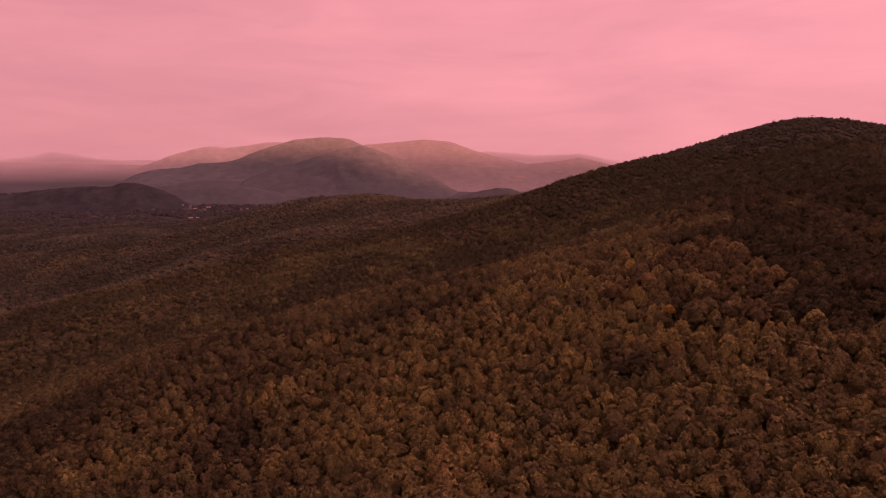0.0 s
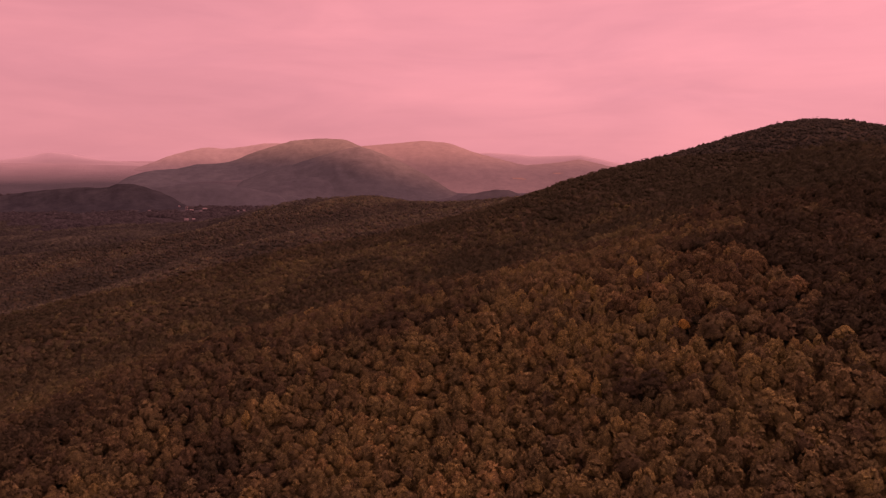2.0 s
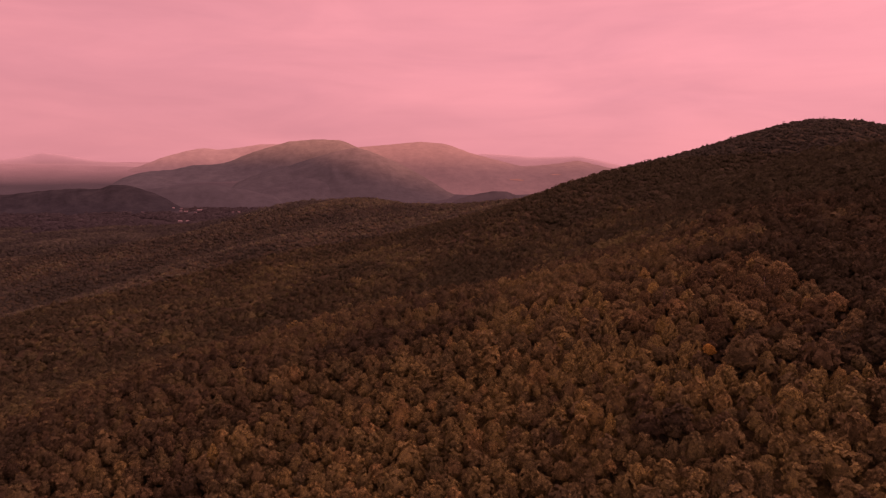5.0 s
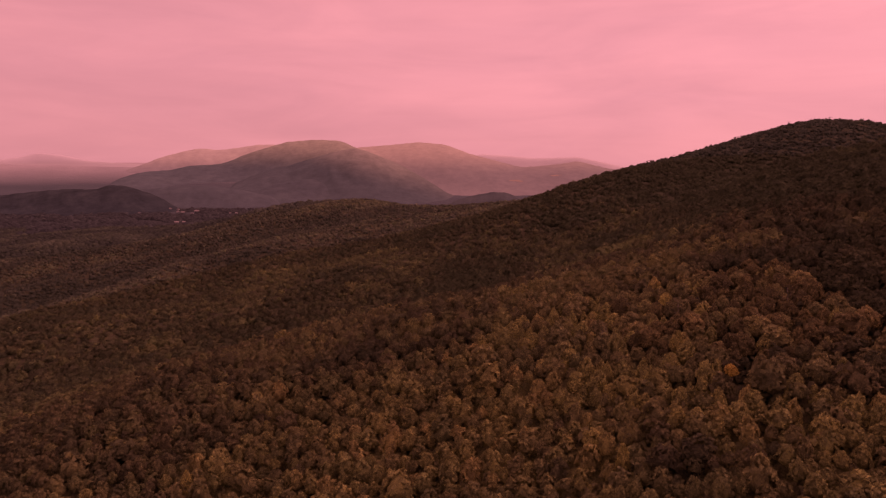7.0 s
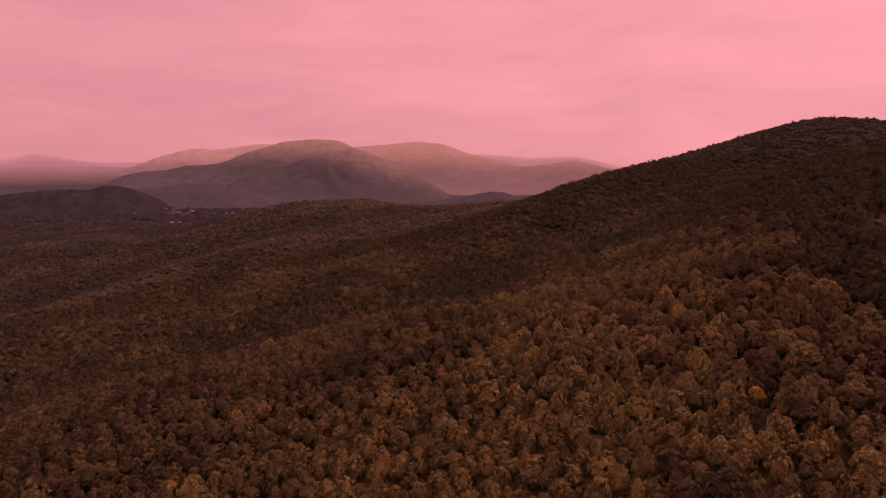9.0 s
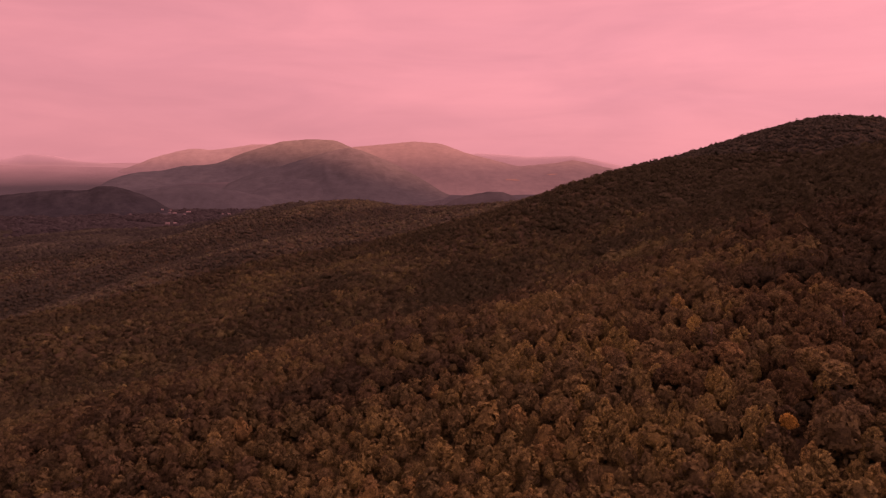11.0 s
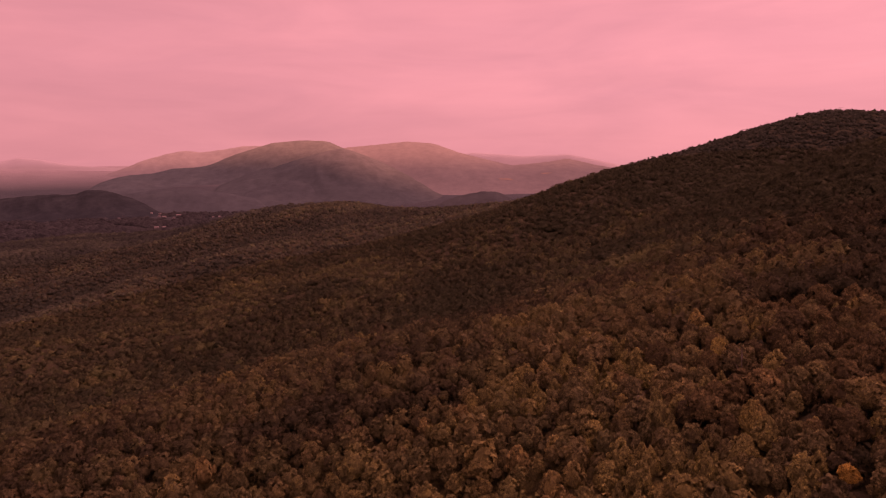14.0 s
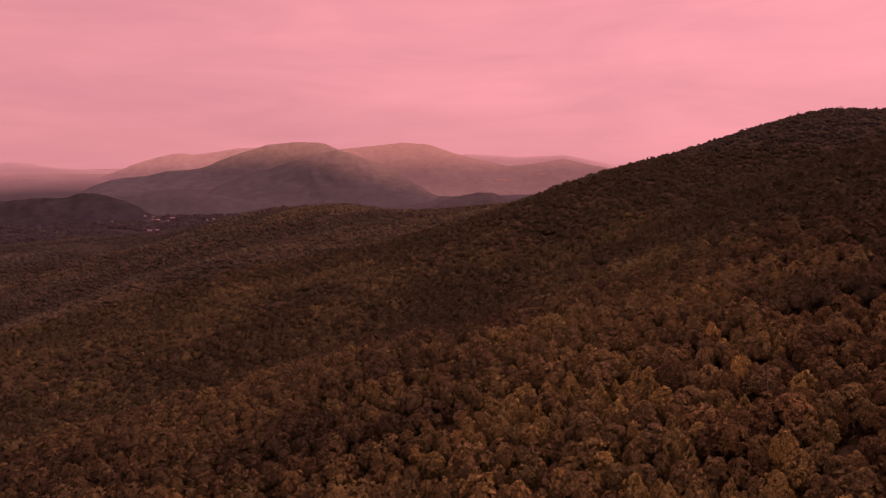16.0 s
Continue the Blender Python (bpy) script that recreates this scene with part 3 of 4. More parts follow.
def trunk_bm(height, radius, seed, limbs=4):
    """A tapered, slightly bent trunk with limbs that reach into the crown."""
    r = random.Random(seed)
    bm = bmesh.new()

    def tube(points, radii, sides):
        rings = []
        for p, w in zip(points, radii):
            rings.append([bm.verts.new((p[0] + w * math.cos(k * 2 * math.pi / sides), p[1] + w * math.sin(k * 2 * math.pi / sides), p[2])) for k in range(sides)])
        for lo, hi in zip(rings, rings[1:]):
            for k in range(sides):
                bm.faces.new((lo[k], lo[(k + 1) % sides], hi[(k + 1) % sides], hi[k]))
        bm.faces.new(rings[-1])

    bend = (r.uniform(-0.25, 0.25), r.uniform(-0.25, 0.25))
    line = [(bend[0] * k * k / 6, bend[1] * k * k / 6, -0.6 + (height + 0.6) * k / 3) for k in range(4)]
    tube(line, [radius * w for w in (1.35, 0.9, 0.62, 0.25)], 7)
    for k in range(limbs):
        a, z = k * 2.4 + r.uniform(-0.4, 0.4), height * r.uniform(0.45, 0.75)
        reach = r.uniform(1.2, 2.2)
        x0, y0 = bend[0] * 0.6, bend[1] * 0.6
        tube([(x0, y0, z), (x0 + reach * 0.6 * math.cos(a), y0 + reach * 0.6 * math.sin(a), z + 1.0), (x0 + reach * math.cos(a), y0 + reach * math.sin(a), z + 2.1)], [radius * 0.4, radius * 0.28, radius * 0.1], 4)
    return bm


def part(name, data, mat, parent, label=""):
    """One mesh under a thing."""
    if isinstance(data, bmesh.types.BMesh):
        me = bpy.data.meshes.new(name)
        data.to_mesh(me)
        data.free()
        data = me
    ob = new(name, data)
    if mat and not data.materials:
        data.materials.append(mat)
    ob.parent = parent
    return tagged(ob, label)


# pale, pointed poplars among the oaks, placed to fit light patches in the camera's view: centre x, y, half-widths
STANDS = [
    (110, 372, 19, 40), (153, 375, 22, 28), (68, 324, 14, 16), (34, 324, 17, 16), (20, 255, 20, 16),
    (-16, 272, 19, 17), (-32, 243, 24, 17), (-78, 278, 18, 16), (-123, 272, 18, 19), (-132, 239, 22, 16),
    (95, 199, 11, 10), (84, 231, 11, 11), (3, 204, 16, 16), (49, 237, 10, 14), (35, 318, 20, 14), (22, 282, 18, 12), (-66, 321, 17, 13),
    (42, 270, 36, 8), (69, 267, 14, 8),
]
# dark oaks, and shaded gullies and slopes painted as darker leaves
SHADED_DARK_STANDS = [
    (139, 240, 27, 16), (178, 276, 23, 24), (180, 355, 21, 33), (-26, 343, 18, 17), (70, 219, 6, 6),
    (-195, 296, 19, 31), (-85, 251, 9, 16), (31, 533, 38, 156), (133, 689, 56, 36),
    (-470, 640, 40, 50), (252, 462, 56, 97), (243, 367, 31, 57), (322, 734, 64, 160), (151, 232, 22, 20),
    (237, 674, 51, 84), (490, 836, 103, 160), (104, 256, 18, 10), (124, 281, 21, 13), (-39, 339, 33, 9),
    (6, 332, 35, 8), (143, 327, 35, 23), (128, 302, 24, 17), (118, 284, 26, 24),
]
# the same, farther off
STANDS += [
    (140, 490, 26, 28), (200, 655, 30, 40), (148, 358, 20, 14), (50, 388, 22, 18), (-196, 807, 50, 35),
    (-92, 809, 40, 30), (-709, 1174, 70, 40), (-590, 1205, 60, 35), (-4, 357, 16, 8), (60, 204, 11, 8), (-230, 572, 34, 26),
]
SHADED_DARK_STANDS += [
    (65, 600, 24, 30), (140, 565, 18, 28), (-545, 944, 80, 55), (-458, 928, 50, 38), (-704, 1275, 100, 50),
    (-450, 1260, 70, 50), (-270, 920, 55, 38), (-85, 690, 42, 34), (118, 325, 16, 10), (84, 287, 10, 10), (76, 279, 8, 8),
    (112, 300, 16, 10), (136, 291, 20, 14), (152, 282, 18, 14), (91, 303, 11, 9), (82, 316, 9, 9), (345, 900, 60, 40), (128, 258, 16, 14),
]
# open ground: centre x, y, half-widths
CLEARINGS = [(-930, 2230, 60, 40)]
# trees of another colour: x, y, crown radius, pointed
GOLDEN = [(49.4, 239.3, 3.3, 0), (54.6, 228.8, 1.9, 1), (90.5, 302.0, 2.5, 0), (84.0, 271.5, 2.6, 1), (-80.0, 272.9, 2.6, 1)]
MAPLE = (90.8, 246.5)
CLEARINGS += [(x, y, 2.6, 2.6) for x, y, *_ in GOLDEN] + [(*MAPLE, 2.2, 2.2)]


def blob(x, y, places):
    return np.max([np.exp(-(((x - cx) / w) ** 2 + ((y - cy) / d) ** 2)) for cx, cy, w, d in places], axis=0)


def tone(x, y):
    """How pale the leaves are: palest near; shade of ridge, gullies and valley is painted in, darker with distance and
    in long bands.
    """
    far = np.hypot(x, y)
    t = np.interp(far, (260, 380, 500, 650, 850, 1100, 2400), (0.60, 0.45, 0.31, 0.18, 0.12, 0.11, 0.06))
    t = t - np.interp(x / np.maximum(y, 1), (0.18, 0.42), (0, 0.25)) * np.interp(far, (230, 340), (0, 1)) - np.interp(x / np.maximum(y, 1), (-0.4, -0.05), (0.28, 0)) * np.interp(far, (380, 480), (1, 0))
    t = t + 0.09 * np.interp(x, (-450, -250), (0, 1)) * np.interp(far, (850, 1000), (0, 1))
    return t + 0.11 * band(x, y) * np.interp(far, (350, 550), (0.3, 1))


def plant(x0, x1, y0, y1, keep, grown=lambda x, y: 1.0):
    """Trees thrown at random, the largest first, each with room for its crown: x, y, ground, crown radius, trunk height, hue, kind."""
    area = (x1 - x0) * (y1 - y0)
    cells, found = collections.defaultdict(list), []
    for radius, room in ((5.2, 900), (4.5, 330), (3.9, 130), (3.3, 50), (2.8, 24), (2.3, 13)):
        n = int(area / room)
        x, y = rng.uniform(x0, x1, n), rng.uniform(y0, y1, n)
        r = radius * rng.uniform(0.9, 1.12, n) * grown(x, y)
        ok = keep(x, y) & (rng.uniform(0, 1, n) < (radius / r) ** 2 * 1.15)
        for cx, cy, w, d in CLEARINGS:
            ok &= ((x - cx) / w) ** 2 + ((y - cy) / d) ** 2 > 1
        for px, py, pr in zip(x[ok].tolist(), y[ok].tolist(), r[ok].tolist()):
            i, j = int(px // 10), int(py // 10)
            if all((px - qx) ** 2 + (py - qy) ** 2 > (0.645 * (pr + qr)) ** 2 for di in (-1, 0, 1) for dj in (-1, 0, 1) for qx, qy, qr in cells[i + di, j + dj]):
                cells[i, j].append((px, py, pr))
                found.append((px, py, pr))
    x, y, size = np.array(found).T
    n = len(x)
    pale = blob(x, y, STANDS) + 0.25 * np.sin(x / 19 + 2 * np.sin(y / 31)) * np.sin(y / 27)
    dark = blob(x, y, SHADED_DARK_STANDS)
    pointed = (rng.uniform(0, 1, n) < np.clip(0.42 + 0.5 * pale - 0.4 * dark, 0.03, 0.76)) & (size < 4.7)
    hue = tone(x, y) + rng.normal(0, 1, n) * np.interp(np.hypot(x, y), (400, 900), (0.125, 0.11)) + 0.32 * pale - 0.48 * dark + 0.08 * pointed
    hue = np.where(rng.uniform(0, 1, n) < 0.03, hue + 0.25, hue)
    trunk = np.where(pointed, rng.uniform(7.8, 10.0, n), rng.uniform(7.0, 9.3, n)) - 0.5 * (size - 3.3)
    size = np.where(pointed, 0.9 * size, 1.06 * size)
    kind = np.where(rng.uniform(0, 1, n) < 1.35 * dark - 0.38, 2, pointed)  # 0 oak, 1 poplar, 2 dark oak
    return np.stack([x, y, land(x, y), size, trunk, np.clip(hue, 0, 1), kind], -1)


def woods(name, label, trees, shapes, mat, squat=1.0):
    """Many trees in one mesh, each crown turned and scaled, with a hue of its own."""
    all_v, all_f, all_h, all_s, all_o, first = [], [], [], [], [], 0
    kind = rng.integers(0, len(shapes), len(trees))
    for k, (v, f, boughs, out) in enumerate(shapes):
        some = trees[kind == k]
        if not len(some):
            continue
        a = rng.uniform(0, 6.283, len(some))
        c, s = np.cos(a)[:, None], np.sin(a)[:, None]
        size = some[:, 3:4]
        tall = size * rng.uniform(0.85, 1.2, size.shape) * squat
        x = (v[None, :, 0] * c - v[None, :, 1] * s) * size + some[:, 0:1]
        y = (v[None, :, 0] * s + v[None, :, 1] * c) * size + some[:, 1:2]
        z = v[None, :, 2] * tall + some[:, 2:3] + some[:, 4:5]
        all_v.append(np.stack([x, y, z], -1).reshape(-1, 3))
        all_o.append(np.stack([out[None, :, 0] * c - out[None, :, 1] * s, out[None, :, 0] * s + out[None, :, 1] * c, np.broadcast_to(out[:, 2], x.shape)], -1).reshape(-1, 3))
        all_f.append((f[None] + first + len(v) * np.arange(len(some))[:, None, None]).reshape(-1, 3))
        all_s.append(np.tile(np.arange(len(f)) < boughs, len(some)))
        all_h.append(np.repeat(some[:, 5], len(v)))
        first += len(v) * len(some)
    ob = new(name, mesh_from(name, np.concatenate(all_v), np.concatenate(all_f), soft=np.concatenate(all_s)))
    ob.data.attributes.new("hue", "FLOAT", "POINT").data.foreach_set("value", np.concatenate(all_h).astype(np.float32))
    set_outward(ob.data, np.concatenate(all_o))
    ob.data.materials.append(mat)
    return tagged(ob, label, "forest", kind="stuff")


def crest_y(x):
    return 890 + 0.3 * np.maximum(x - 150, 0) + np.maximum(150 - x, 0) * 1.9


def in_view(x, y):
    return (x > -0.75 * y - 15) & (x < 0.72 * y + 30) & (y < crest_y(x) + 90)


def in_valley(x, y):
    return (x > -0.76 * y) & (x < 150) & (y < crest_y(x) + 90) & (y < 2160 + 120 * np.sin(x / 90) + 70 * np.sin(x / 37 + 1)) & (y > 1360 + np.maximum(x, 0))


def build_tree(name, label, group, seed, pointed, leaf, h=8.0, deep=0.0):
    root = tagged(new(name), label, "tree", group)
    part("trunk", trunk_bm(h + 3.5, 0.26, seed), BARK, root)
    v, f, body, out = crown_shape(seed, pointed, 64 if pointed else 56, 25, 0.105, 0.18 if pointed else 0.2)
    crown = mesh_from("crown", v * (4.0, 4.0, deep or (4.15 if pointed else 4.0)) + (0, 0, h - 0.8), f, soft=np.arange(len(f)) < body)
    set_outward(crown, out)
    part("crown", crown, leaf, root)
    return root


def scatter(kind, label, group, pointed, leaf, rows):
    makers = [build_tree(kind, label, group, 100 + 17 * k + pointed, pointed, leaf) for k in range(7)]
    for n, (x, y, z, size, trunk, hue, _) in enumerate(rows):
        m = pose(x, y, z, rng.uniform(-4, 4), rng.uniform(-4, 4), rng.uniform(0, 360))
        s = size / 4.0
        tall = (trunk + 1.8 * size) / (8.0 + 1.8 * 4.0)
        ob = makers[n] if n < len(makers) else copy_thing(makers[n % len(makers)], m)
        ob.matrix_basis = m @ Matrix.Diagonal((s, s * rng.uniform(0.88, 1.12), tall, 1))


# the whole forest, one tree beside the other
forest = plant(-1150, 760, 118, 1420, in_view, lambda x, y: np.interp(np.hypot(x, y), (330, 520, 1300), (0.88, 1.0, 1.1)))
along = np.clip(forest[:, 1], 0, 151)  # the flight's line
off = np.hypot(forest[:, 0] - 0.08 * along, forest[:, 1] - along)
far_off = np.hypot(forest[:, 0], forest[:, 1])
forest[:, 4] += rng.normal(0, 1, len(forest)) * np.interp(far_off, (400, 700), (0, 0.45))
forest[:, 4] -= np.interp(far_off, (450, 700), (0, 0.3)) + np.interp(forest[:, 0], (230, 420), (0, 0.5)) * np.interp(forest[:, 1], (450, 600), (0, 1))
single = np.zeros(len(forest), bool)
for k in range(3):
    rows = np.flatnonzero((forest[:, 6] == k) & (forest[:, 1] < 330) & (np.abs(forest[:, 0] - 55) < 90))
    single[rows[np.argsort(-forest[rows, 2] + 0.2 * np.abs(forest[rows, 0] - 45) + 0.06 * forest[rows, 1])][:112]] = True  # those on high ground in the middle come nearest
pick = forest[single]
scatter("oak_tree", "broad round-crowned oak in dull green leaf", "oaks of the forest", 0, LEAF_OAK, pick[pick[:, 6] == 0])
scatter("poplar_tree", "pointed tulip poplar in pale green leaf", "poplars of the forest", 1, LEAF_POPLAR, pick[pick[:, 6] == 1])
scatter("oak_tree", "round-crowned oak in dark brownish green leaf", "dark oaks of the forest", 0, LEAF_DARK, pick[pick[:, 6] == 2])

# the woods beyond the single trees: name, label, from, to, lobes, sprays, spray, lobe
BELTS = [
    ("", "dense", 0, 185, 29, 10, 0.165, 0.25),
    ("farther_", "dense", 185, 330, 17, 8, 0.21, 0.33),
    ("hillside_", "distant", 330, 520, 9, 7, 0.27, 0.4),
    ("ridge_", "far", 520, 780, 6, 4, 0.36, 0.48),
    ("valley_side_", "far", 780, 1e9, 3, 2, 0.5, 0.55),
]
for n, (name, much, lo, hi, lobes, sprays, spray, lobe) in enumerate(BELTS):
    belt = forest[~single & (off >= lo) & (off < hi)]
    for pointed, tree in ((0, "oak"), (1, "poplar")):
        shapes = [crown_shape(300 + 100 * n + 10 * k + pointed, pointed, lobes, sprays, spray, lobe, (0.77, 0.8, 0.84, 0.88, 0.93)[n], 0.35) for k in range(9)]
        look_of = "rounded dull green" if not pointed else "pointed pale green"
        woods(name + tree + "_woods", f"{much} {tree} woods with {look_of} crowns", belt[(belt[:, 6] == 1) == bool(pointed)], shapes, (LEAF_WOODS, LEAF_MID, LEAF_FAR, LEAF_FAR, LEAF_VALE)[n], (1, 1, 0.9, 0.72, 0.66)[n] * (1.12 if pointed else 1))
behind = plant(-140, 170, -100, 118, lambda x, y: y < 118, lambda x, y: 1.15 + 0 * x)
BEHIND = [crown_shape(900 + k, k % 2, 13, 5, 0.25, 0.36, 0.84) for k in range(8)]
woods("lower_woods", "woods on the near slope in brownish green", behind, BEHIND, LEAF_WOODS)


def undergrowth(name, label, x0, x1, y0, y1, step, keep, low):
    """Lower boughs and saplings that close the canopy from below: one uneven leafy sheet among the stems."""
    nx, ny = int((x1 - x0) / step), int((y1 - y0) / step)
    x, y = np.meshgrid(x0 + step * np.arange(nx), y0 + step * np.arange(ny), indexing="ij")
    x, y = x + rng.uniform(-0.4, 0.4, x.shape) * step, y + rng.uniform(-0.4, 0.4, x.shape) * step
    far = np.hypot(x, y)
    sunk = np.interp(far, (450, 700), (0, 0.3)) + np.interp(x, (230, 420), (0, 0.5)) * np.interp(y, (450, 600), (0, 1))
    z = land(x, y) + low - sunk + rng.uniform(-2.2, 2.2, x.shape)
    f = grid_faces(nx, ny)[:, ::-1]
    f = f[keep(x, y).ravel()[f].all(1)]
    used, f = np.unique(f, return_inverse=True)
    v = np.stack([x, y, z], -1).reshape(-1, 3)[used]
    ob = new(name, mesh_from(name, v, f.reshape(-1, 4), True))
    tint = tone(v[:, 0], v[:, 1]) - 0.04 + rng.normal(0, 0.14, len(v)) - 0.42 * blob(v[:, 0], v[:, 1], SHADED_DARK_STANDS) + 0.3 * blob(v[:, 0], v[:, 1], STANDS)
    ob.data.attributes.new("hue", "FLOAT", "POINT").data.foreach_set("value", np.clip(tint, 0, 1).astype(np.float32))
    up = np.empty(3 * len(v), np.float32)
    ob.data.vertex_normals.foreach_get("vector", up)
    set_outward(ob.data, up)
    ob.data.materials.append(LEAF_WOODS)
    return tagged(ob, label, "forest", kind="stuff")


undergrowth("undergrowth", "leafy saplings and lower boughs between the stems", -420, 380, 100, 430, 2.2, lambda x, y: in_view(x, y) & (y < 424), 6.0)
brush = plant(-260, 230, 130, 400, in_view, lambda x, y: 0.95 + 0 * x)
brush[:, 3] = rng.uniform(1.7, 2.7, len(brush))
brush[:, 4] = rng.uniform(4.2, 6.6, len(brush))
brush[:, 5] = np.clip(brush[:, 5] - 0.04, 0, 1)
woods("saplings", "dark green saplings filling gaps below the crowns", brush, [crown_shape(800 + k, k % 2, 6, 4, 0.42, 0.5, 0.7, 0.7) for k in range(9)], LEAF_WOODS)
undergrowth("far_undergrowth", "leafy lower boughs between far crowns", -1150, 760, 414, 1420, 8.0, in_view, 9.8)
VALLEY = [dome_shape(700 + k, 1.0, -1.1, 0.8) for k in range(12)]
vale = plant(-1750, 150, 1330, 2400, in_valley, lambda x, y: 1.75 + 0 * x)
vale[:, 4] = 6.5
# bands of gully shade painted into the crowns' hue
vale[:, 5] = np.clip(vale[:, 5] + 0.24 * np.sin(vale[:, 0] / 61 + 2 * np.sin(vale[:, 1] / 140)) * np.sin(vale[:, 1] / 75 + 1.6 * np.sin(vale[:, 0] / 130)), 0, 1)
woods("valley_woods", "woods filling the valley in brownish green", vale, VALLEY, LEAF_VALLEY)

PALE = "white-sided house with a pale metal roof"
DULL = "white-sided house with a dark shingle roof"
# label, x, y, length, width, wall height, turn, roof
HOUSES = [
    (PALE, -1258, 3060, 12, 11, 17, 10, ROOF_METAL), (PALE, -1285, 3020, 22, 12, 7, 20, ROOF_METAL), (PALE, -1232, 3085, 14, 11, 11, -15, ROOF_DARK),
    (PALE, -1160, 2960, 22, 11, 5.5, 15, ROOF_METAL), (PALE, -1122, 3025, 26, 12, 6, 10, ROOF_METAL), (DULL, -1195, 2990, 16, 10, 5, 30, ROOF_DARK),
    (PALE, -985, 2462, 20, 11, 6, 15, ROOF_METAL), (PALE, -960, 2470, 16, 10, 5.5, 10, ROOF_METAL), (DULL, -932, 2920, 12, 9, 5.5, 25, ROOF_DARK),
    (PALE, -906, 2925, 14, 10, 5.5, 5, ROOF_METAL), (DULL, -1090, 2890, 13, 9, 5, -20, ROOF_DARK), (DULL, -1330, 2900, 13, 9, 5, 35, ROOF_DARK),
]


def copses(x, y):
    """Woods and hedges between the fields of the plain."""
    w = np.sin(x / 71 + 2 * np.sin(y / 190)) + np.sin(y / 57 + 2.2 * np.sin(x / 160)) + 0.8 * np.sin((x + y) / 33)
    lots = [(abs(x - hx) > 30) | (abs(y - hy + 55) > 80) for _, hx, hy, *_ in HOUSES]
    return (w > -1.5) & (x > -0.76 * y) & (x < -0.12 * y) & (y < 3180) & (y > 2160 + 120 * np.sin(x / 90) + 70 * np.sin(x / 37 + 1)) & np.all(lots, 0) & (((x + 905) / 75) ** 2 + ((y - 2560) / 60) ** 2 > 1)


grove = plant(-2450, 0, 2030, 3200, copses, lambda x, y: 2.8 + 0 * x)
grove[:, 4] = 2.0
grove[:, 5] = rng.uniform(0.05, 0.55, len(grove))
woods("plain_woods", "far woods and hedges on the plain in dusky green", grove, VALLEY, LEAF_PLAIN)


def single_tree(name, label, x, y, size, pointed, leaf, seed, h=8.0, deep=0.0):
    ob = build_tree(name, label, "", seed, pointed, leaf, h, deep)
    s = size / 4.0
    ob.matrix_basis = pose(x, y, float(land(x, y)), 0, 0, 40 * seed) @ Matrix.Diagonal((s, s, 1.14, 1))
    return ob


for k, (x, y, size, pointed) in enumerate(GOLDEN):
    single_tree("poplar_tree" if pointed else "hickory_tree", "pale golden tree rising above darker oaks", x, y, size, pointed, LEAF_GOLD, 70 + k)
single_tree("maple_tree", "maple crown turned bright orange among green trees", *MAPLE, 2.0, 0, LEAF_ORANGE, 41, 12.0, 1.8)


def dead_tree(x, y, height, lean, seed):
    """A bare pale snag: a leaning trunk with broken limbs."""
    root = tagged(new("dead_tree"), "bare pale dead tree standing among green crowns", "tree", "dead trees of the forest")
    part("trunk", trunk_bm(height, 0.11, seed, 0), DEAD_WOOD, root)
    r = random.Random(seed)
    for k in range(5):
        bm = bmesh.new()
        a, z, reach = k * 2.3 + r.uniform(-0.5, 0.5), height * (0.5 + 0.1 * k), r.uniform(1.0, 2.4)
        line = [(0, 0, z), (reach * 0.5 * math.cos(a), reach * 0.5 * math.sin(a), z + reach * 0.35), (reach * math.cos(a), reach * math.sin(a), z + reach * 1.0)]
        rings = []
        for p, w in zip(line, (0.08, 0.055, 0.02)):
            rings.append([bm.verts.new((p[0] + w * math.cos(i * 1.2566), p[1] + w * math.sin(i * 1.2566), p[2])) for i in range(5)])
        for lo, hi in zip(rings, rings[1:]):
            for i in range(5):
                bm.faces.new((lo[i], lo[(i + 1) % 5], hi[(i + 1) % 5], hi[i]))
        bm.faces.new(rings[-1])
        part("limb", bm, DEAD_WOOD, root)
    root.matrix_basis = pose(x, y, float(land(x, y)), lean, -lean, 60 * seed)
    return root


for k, (x, y, height, lean) in enumerate([(92, 291, 19, 4), (-91, 346, 17, 2), (27, 180, 17, 5), (63, 288, 17, 3), (127, 283, 17, 4)]):
    dead_tree(x, y, height, lean, 60 + k)

# ---------------------------------------------------------------- the village on the plain


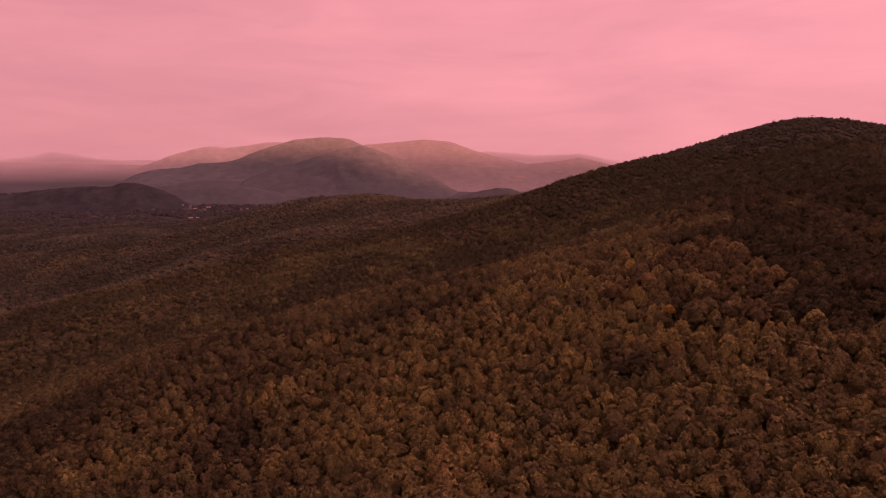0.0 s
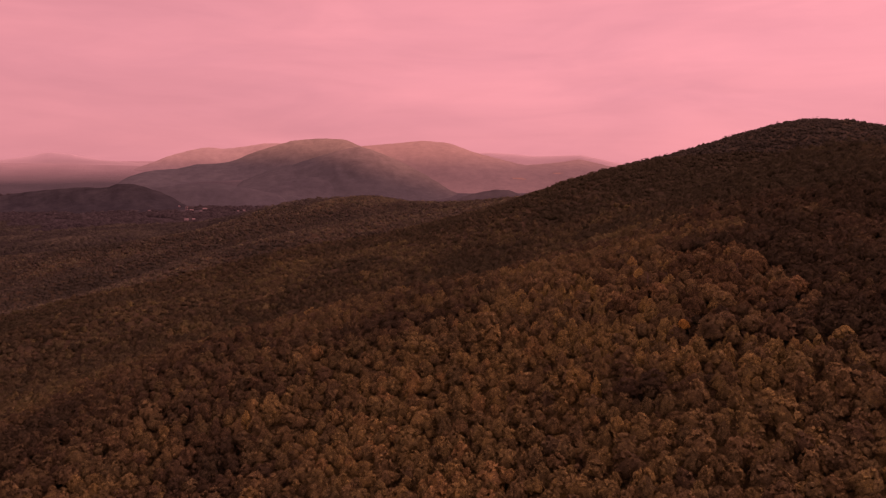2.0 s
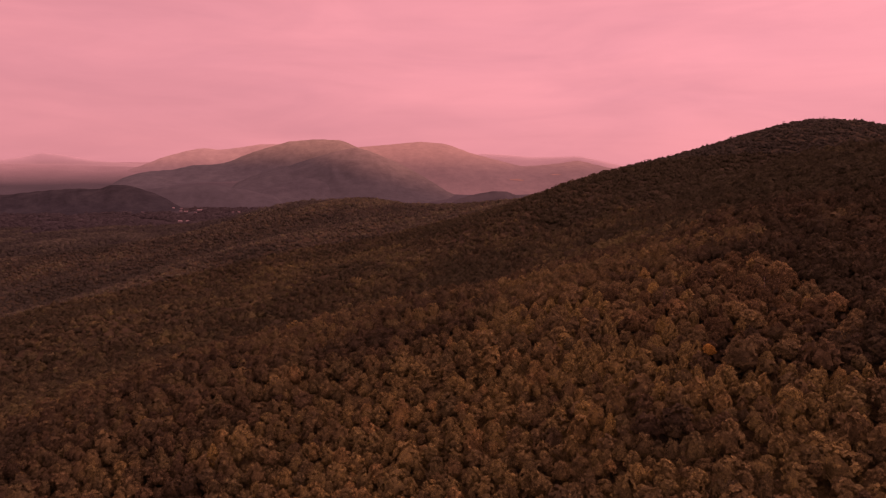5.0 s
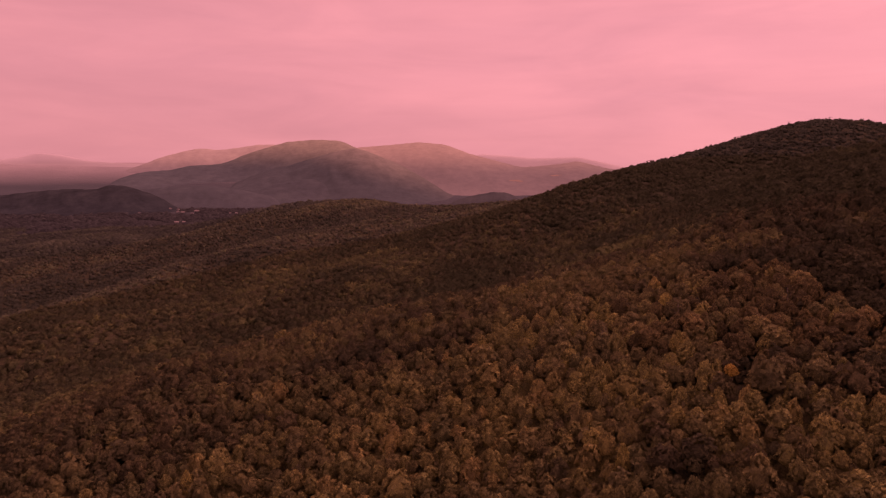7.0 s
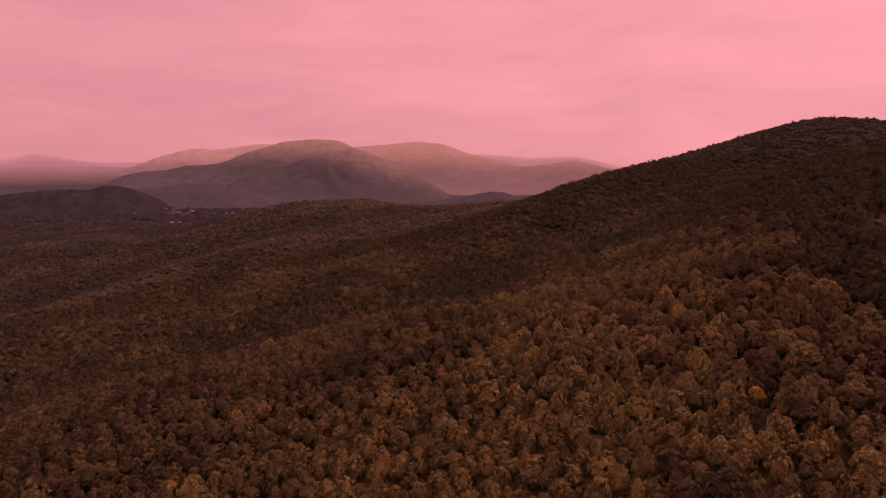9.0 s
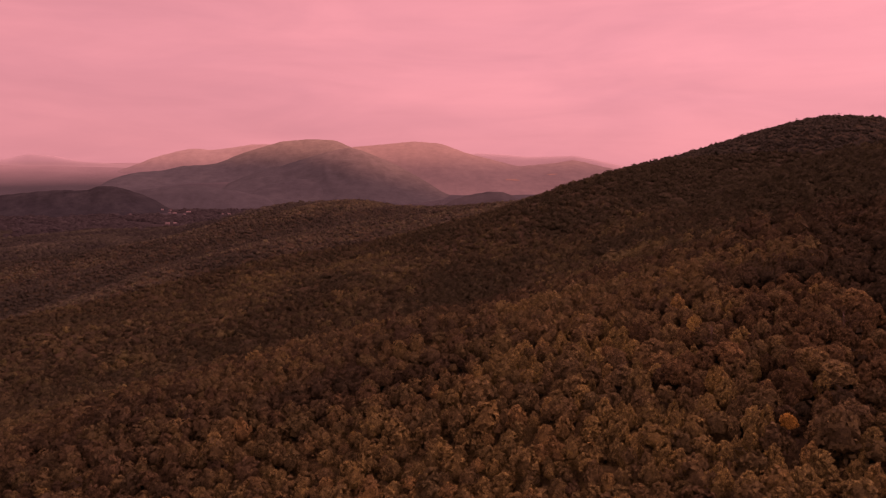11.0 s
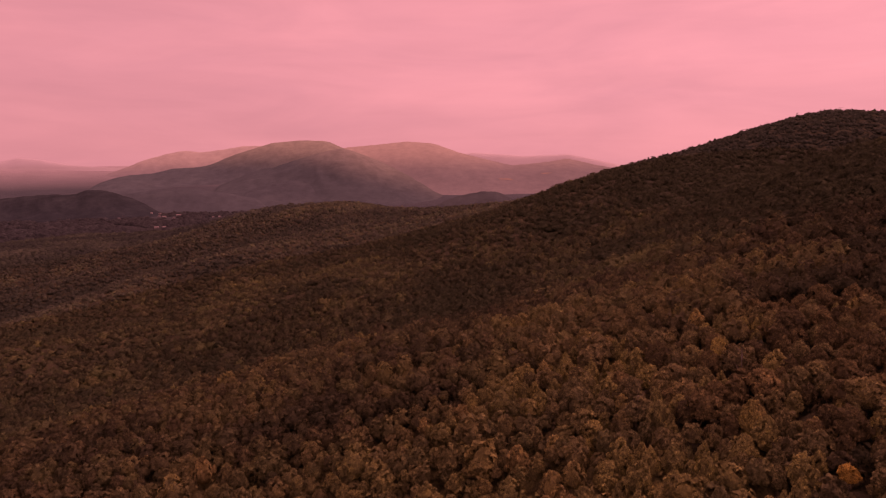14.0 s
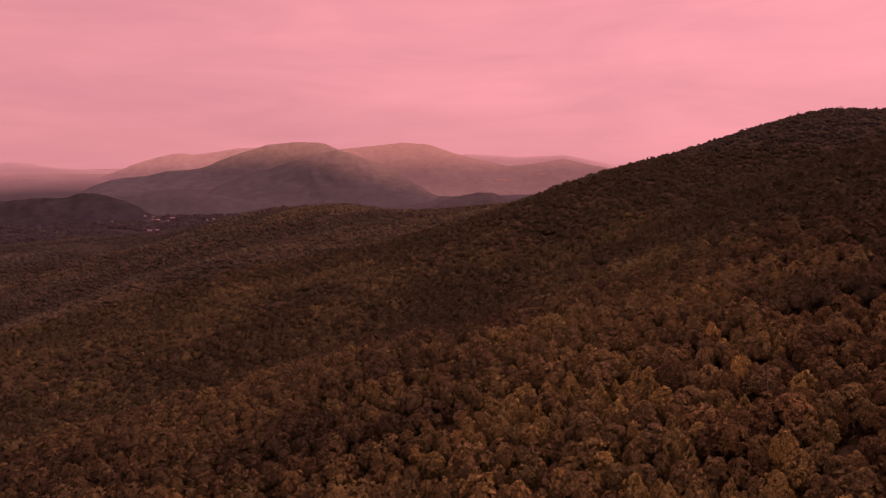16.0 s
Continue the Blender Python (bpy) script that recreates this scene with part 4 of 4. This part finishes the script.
def house(label, x, y, z, length, width, wall, turn, roof, name="house"):
    """A gabled house with siding walls, an overhanging roof, a door and windows."""
    root = tagged(new(name), label, "house", "houses of the village")
    rise = width * 0.32

    def box(x0, x1, y0, y1, z0, z1):
        bm = bmesh.new()
        bmesh.ops.create_cube(bm, size=1.0)
        bmesh.ops.scale(bm, vec=(x1 - x0, y1 - y0, z1 - z0), verts=bm.verts)
        bmesh.ops.translate(bm, vec=((x0 + x1) / 2, (y0 + y1) / 2, (z0 + z1) / 2), verts=bm.verts)
        return bm

    bm = bmesh.new()
    l, w = length / 2, width / 2
    ring = [(-w, -1.5), (w, -1.5), (w, wall), (0, wall + rise), (-w, wall)]
    a = [bm.verts.new((-l, p, q)) for p, q in ring]
    c = [bm.verts.new((l, p, q)) for p, q in ring]
    bm.faces.new(a[::-1])
    bm.faces.new(c)
    for k in range(5):
        bm.faces.new((a[k], a[(k + 1) % 5], c[(k + 1) % 5], c[k]))
    part("wall", bm, WALL_PAINT, root)
    for side in (-1, 1):
        bm = bmesh.new()
        o, t = 0.5, 0.25
        p = [(0, wall + rise + 0.05), (side * (w + o), wall - o * rise / w + 0.05), (side * (w + o), wall - o * rise / w + 0.05 + t), (0, wall + rise + 0.05 + t)]
        a = [bm.verts.new((-l - o, q, r)) for q, r in p]
        c = [bm.verts.new((l + o, q, r)) for q, r in p]
        bm.faces.new(a)
        bm.faces.new(c[::-1])
        for k in range(4):
            bm.faces.new((a[k], c[k], c[(k + 1) % 4], a[(k + 1) % 4]))
        bmesh.ops.recalc_face_normals(bm, faces=bm.faces)
        part("roof", bm, roof, root)
    part("door", box(-0.5, 0.5, -w - 0.06, -w + 0.02, 0, 2.1), ROOF_DARK, root)
    n = max(2, int(length / 3.5))
    for k in range(n):
        cx = -l + (k + 0.5) * length / n
        for level in range(max(1, int(wall / 2.9))):
            if level or abs(cx) > 1.1:
                part("window", box(cx - 0.5, cx + 0.5, -w - 0.05, -w + 0.02, 0.9 + 2.8 * level, 2.2 + 2.8 * level), GLASS, root)
    root.matrix_basis = pose(x, y, z, 0, 0, turn)
    return root


for label, x, y, length, width, wall, turn, roof in HOUSES:
    house(label, x, y, float(land(x, y)), 0.75 * length, 0.75 * width, 0.75 * wall, turn, roof)


def field(label, x, y, length, depth, turn):
    """A mown field that lies on the land, with ragged edges."""
    n = 28
    pts = []
    for k in range(n):
        a = k * 2 * math.pi / n
        s = 1 + 0.16 * math.sin(3 * a + x) + 0.1 * math.sin(7 * a + y)
        px, py = length / 2 * s * math.cos(a), depth / 2 * s * math.sin(a)
        c, d = math.cos(radians(turn)), math.sin(radians(turn))
        pts.append((x + px * c - py * d, y + px * d + py * c))
    v = [(x, y, float(land(x, y)) + 1.2)] + [(a, b, float(land(a, b)) + 1.0) for a, b in pts]
    f = [(0, 1 + k, 1 + (k + 1) % n) for k in range(n)]
    ob = new("field", mesh_from("field", v, f, True))
    ob.data.materials.append(FIELD)
    return tagged(ob, label, "field", kind="structure")


field("pale mown field beside the village houses", -905, 2560, 110, 70, 8)


def slope_field(label, grid, x, y, deep, wide):
    """A bright field draped on a mountain's foot, with a ragged outline."""
    rows, cols, _ = grid.shape
    i0, j0 = np.unravel_index(np.argmin(np.hypot(grid[..., 0] - x, grid[..., 1] - y)), (rows, cols))

    def at(i, j):
        i, j = min(max(i, 0), rows - 1.01), min(max(j, 0), cols - 1.01)
        a, b, u, w = int(i), int(j), i - int(i), j - int(j)
        p = (grid[a, b] * (1 - u) + grid[a + 1, b] * u) * (1 - w) + (grid[a, b + 1] * (1 - u) + grid[a + 1, b + 1] * u) * w
        return p + (0, 0, 1.2)

    n, rings, verts = 26, 5, []
    for k in range(rings + 1):
        for q in range(n):
            a = q * 2 * math.pi / n
            s = k / rings * (1 + 0.2 * math.sin(3 * a + x) + 0.12 * math.sin(5 * a + y))
            verts.append(at(i0 + deep * s * math.sin(a), j0 + wide * s * math.cos(a)))
    ob = new("field", mesh_from("field", np.array(verts), grid_faces(rings + 1, n, True), True))
    ob.data.materials.append(HIGH_FIELD)
    return tagged(ob, label, "field", kind="structure")


slope_field("pale orange field at the foot of the mountain", right_range, 500, 4072, 0.35, 3.2)
slope_field("small pale orange field at the foot of the mountain", right_range, 748, 4135, 0.3, 2.2)
spot = broad.reshape(-1, 3)[np.argmin(np.hypot(broad[..., 0] + 1118, broad[..., 1] - 4075))]
house("white lodge with a pale roof high on the wooded mountain", float(spot[0]), float(spot[1]), float(spot[2]) + 1, 24, 12, 6, 12, ROOF_METAL)
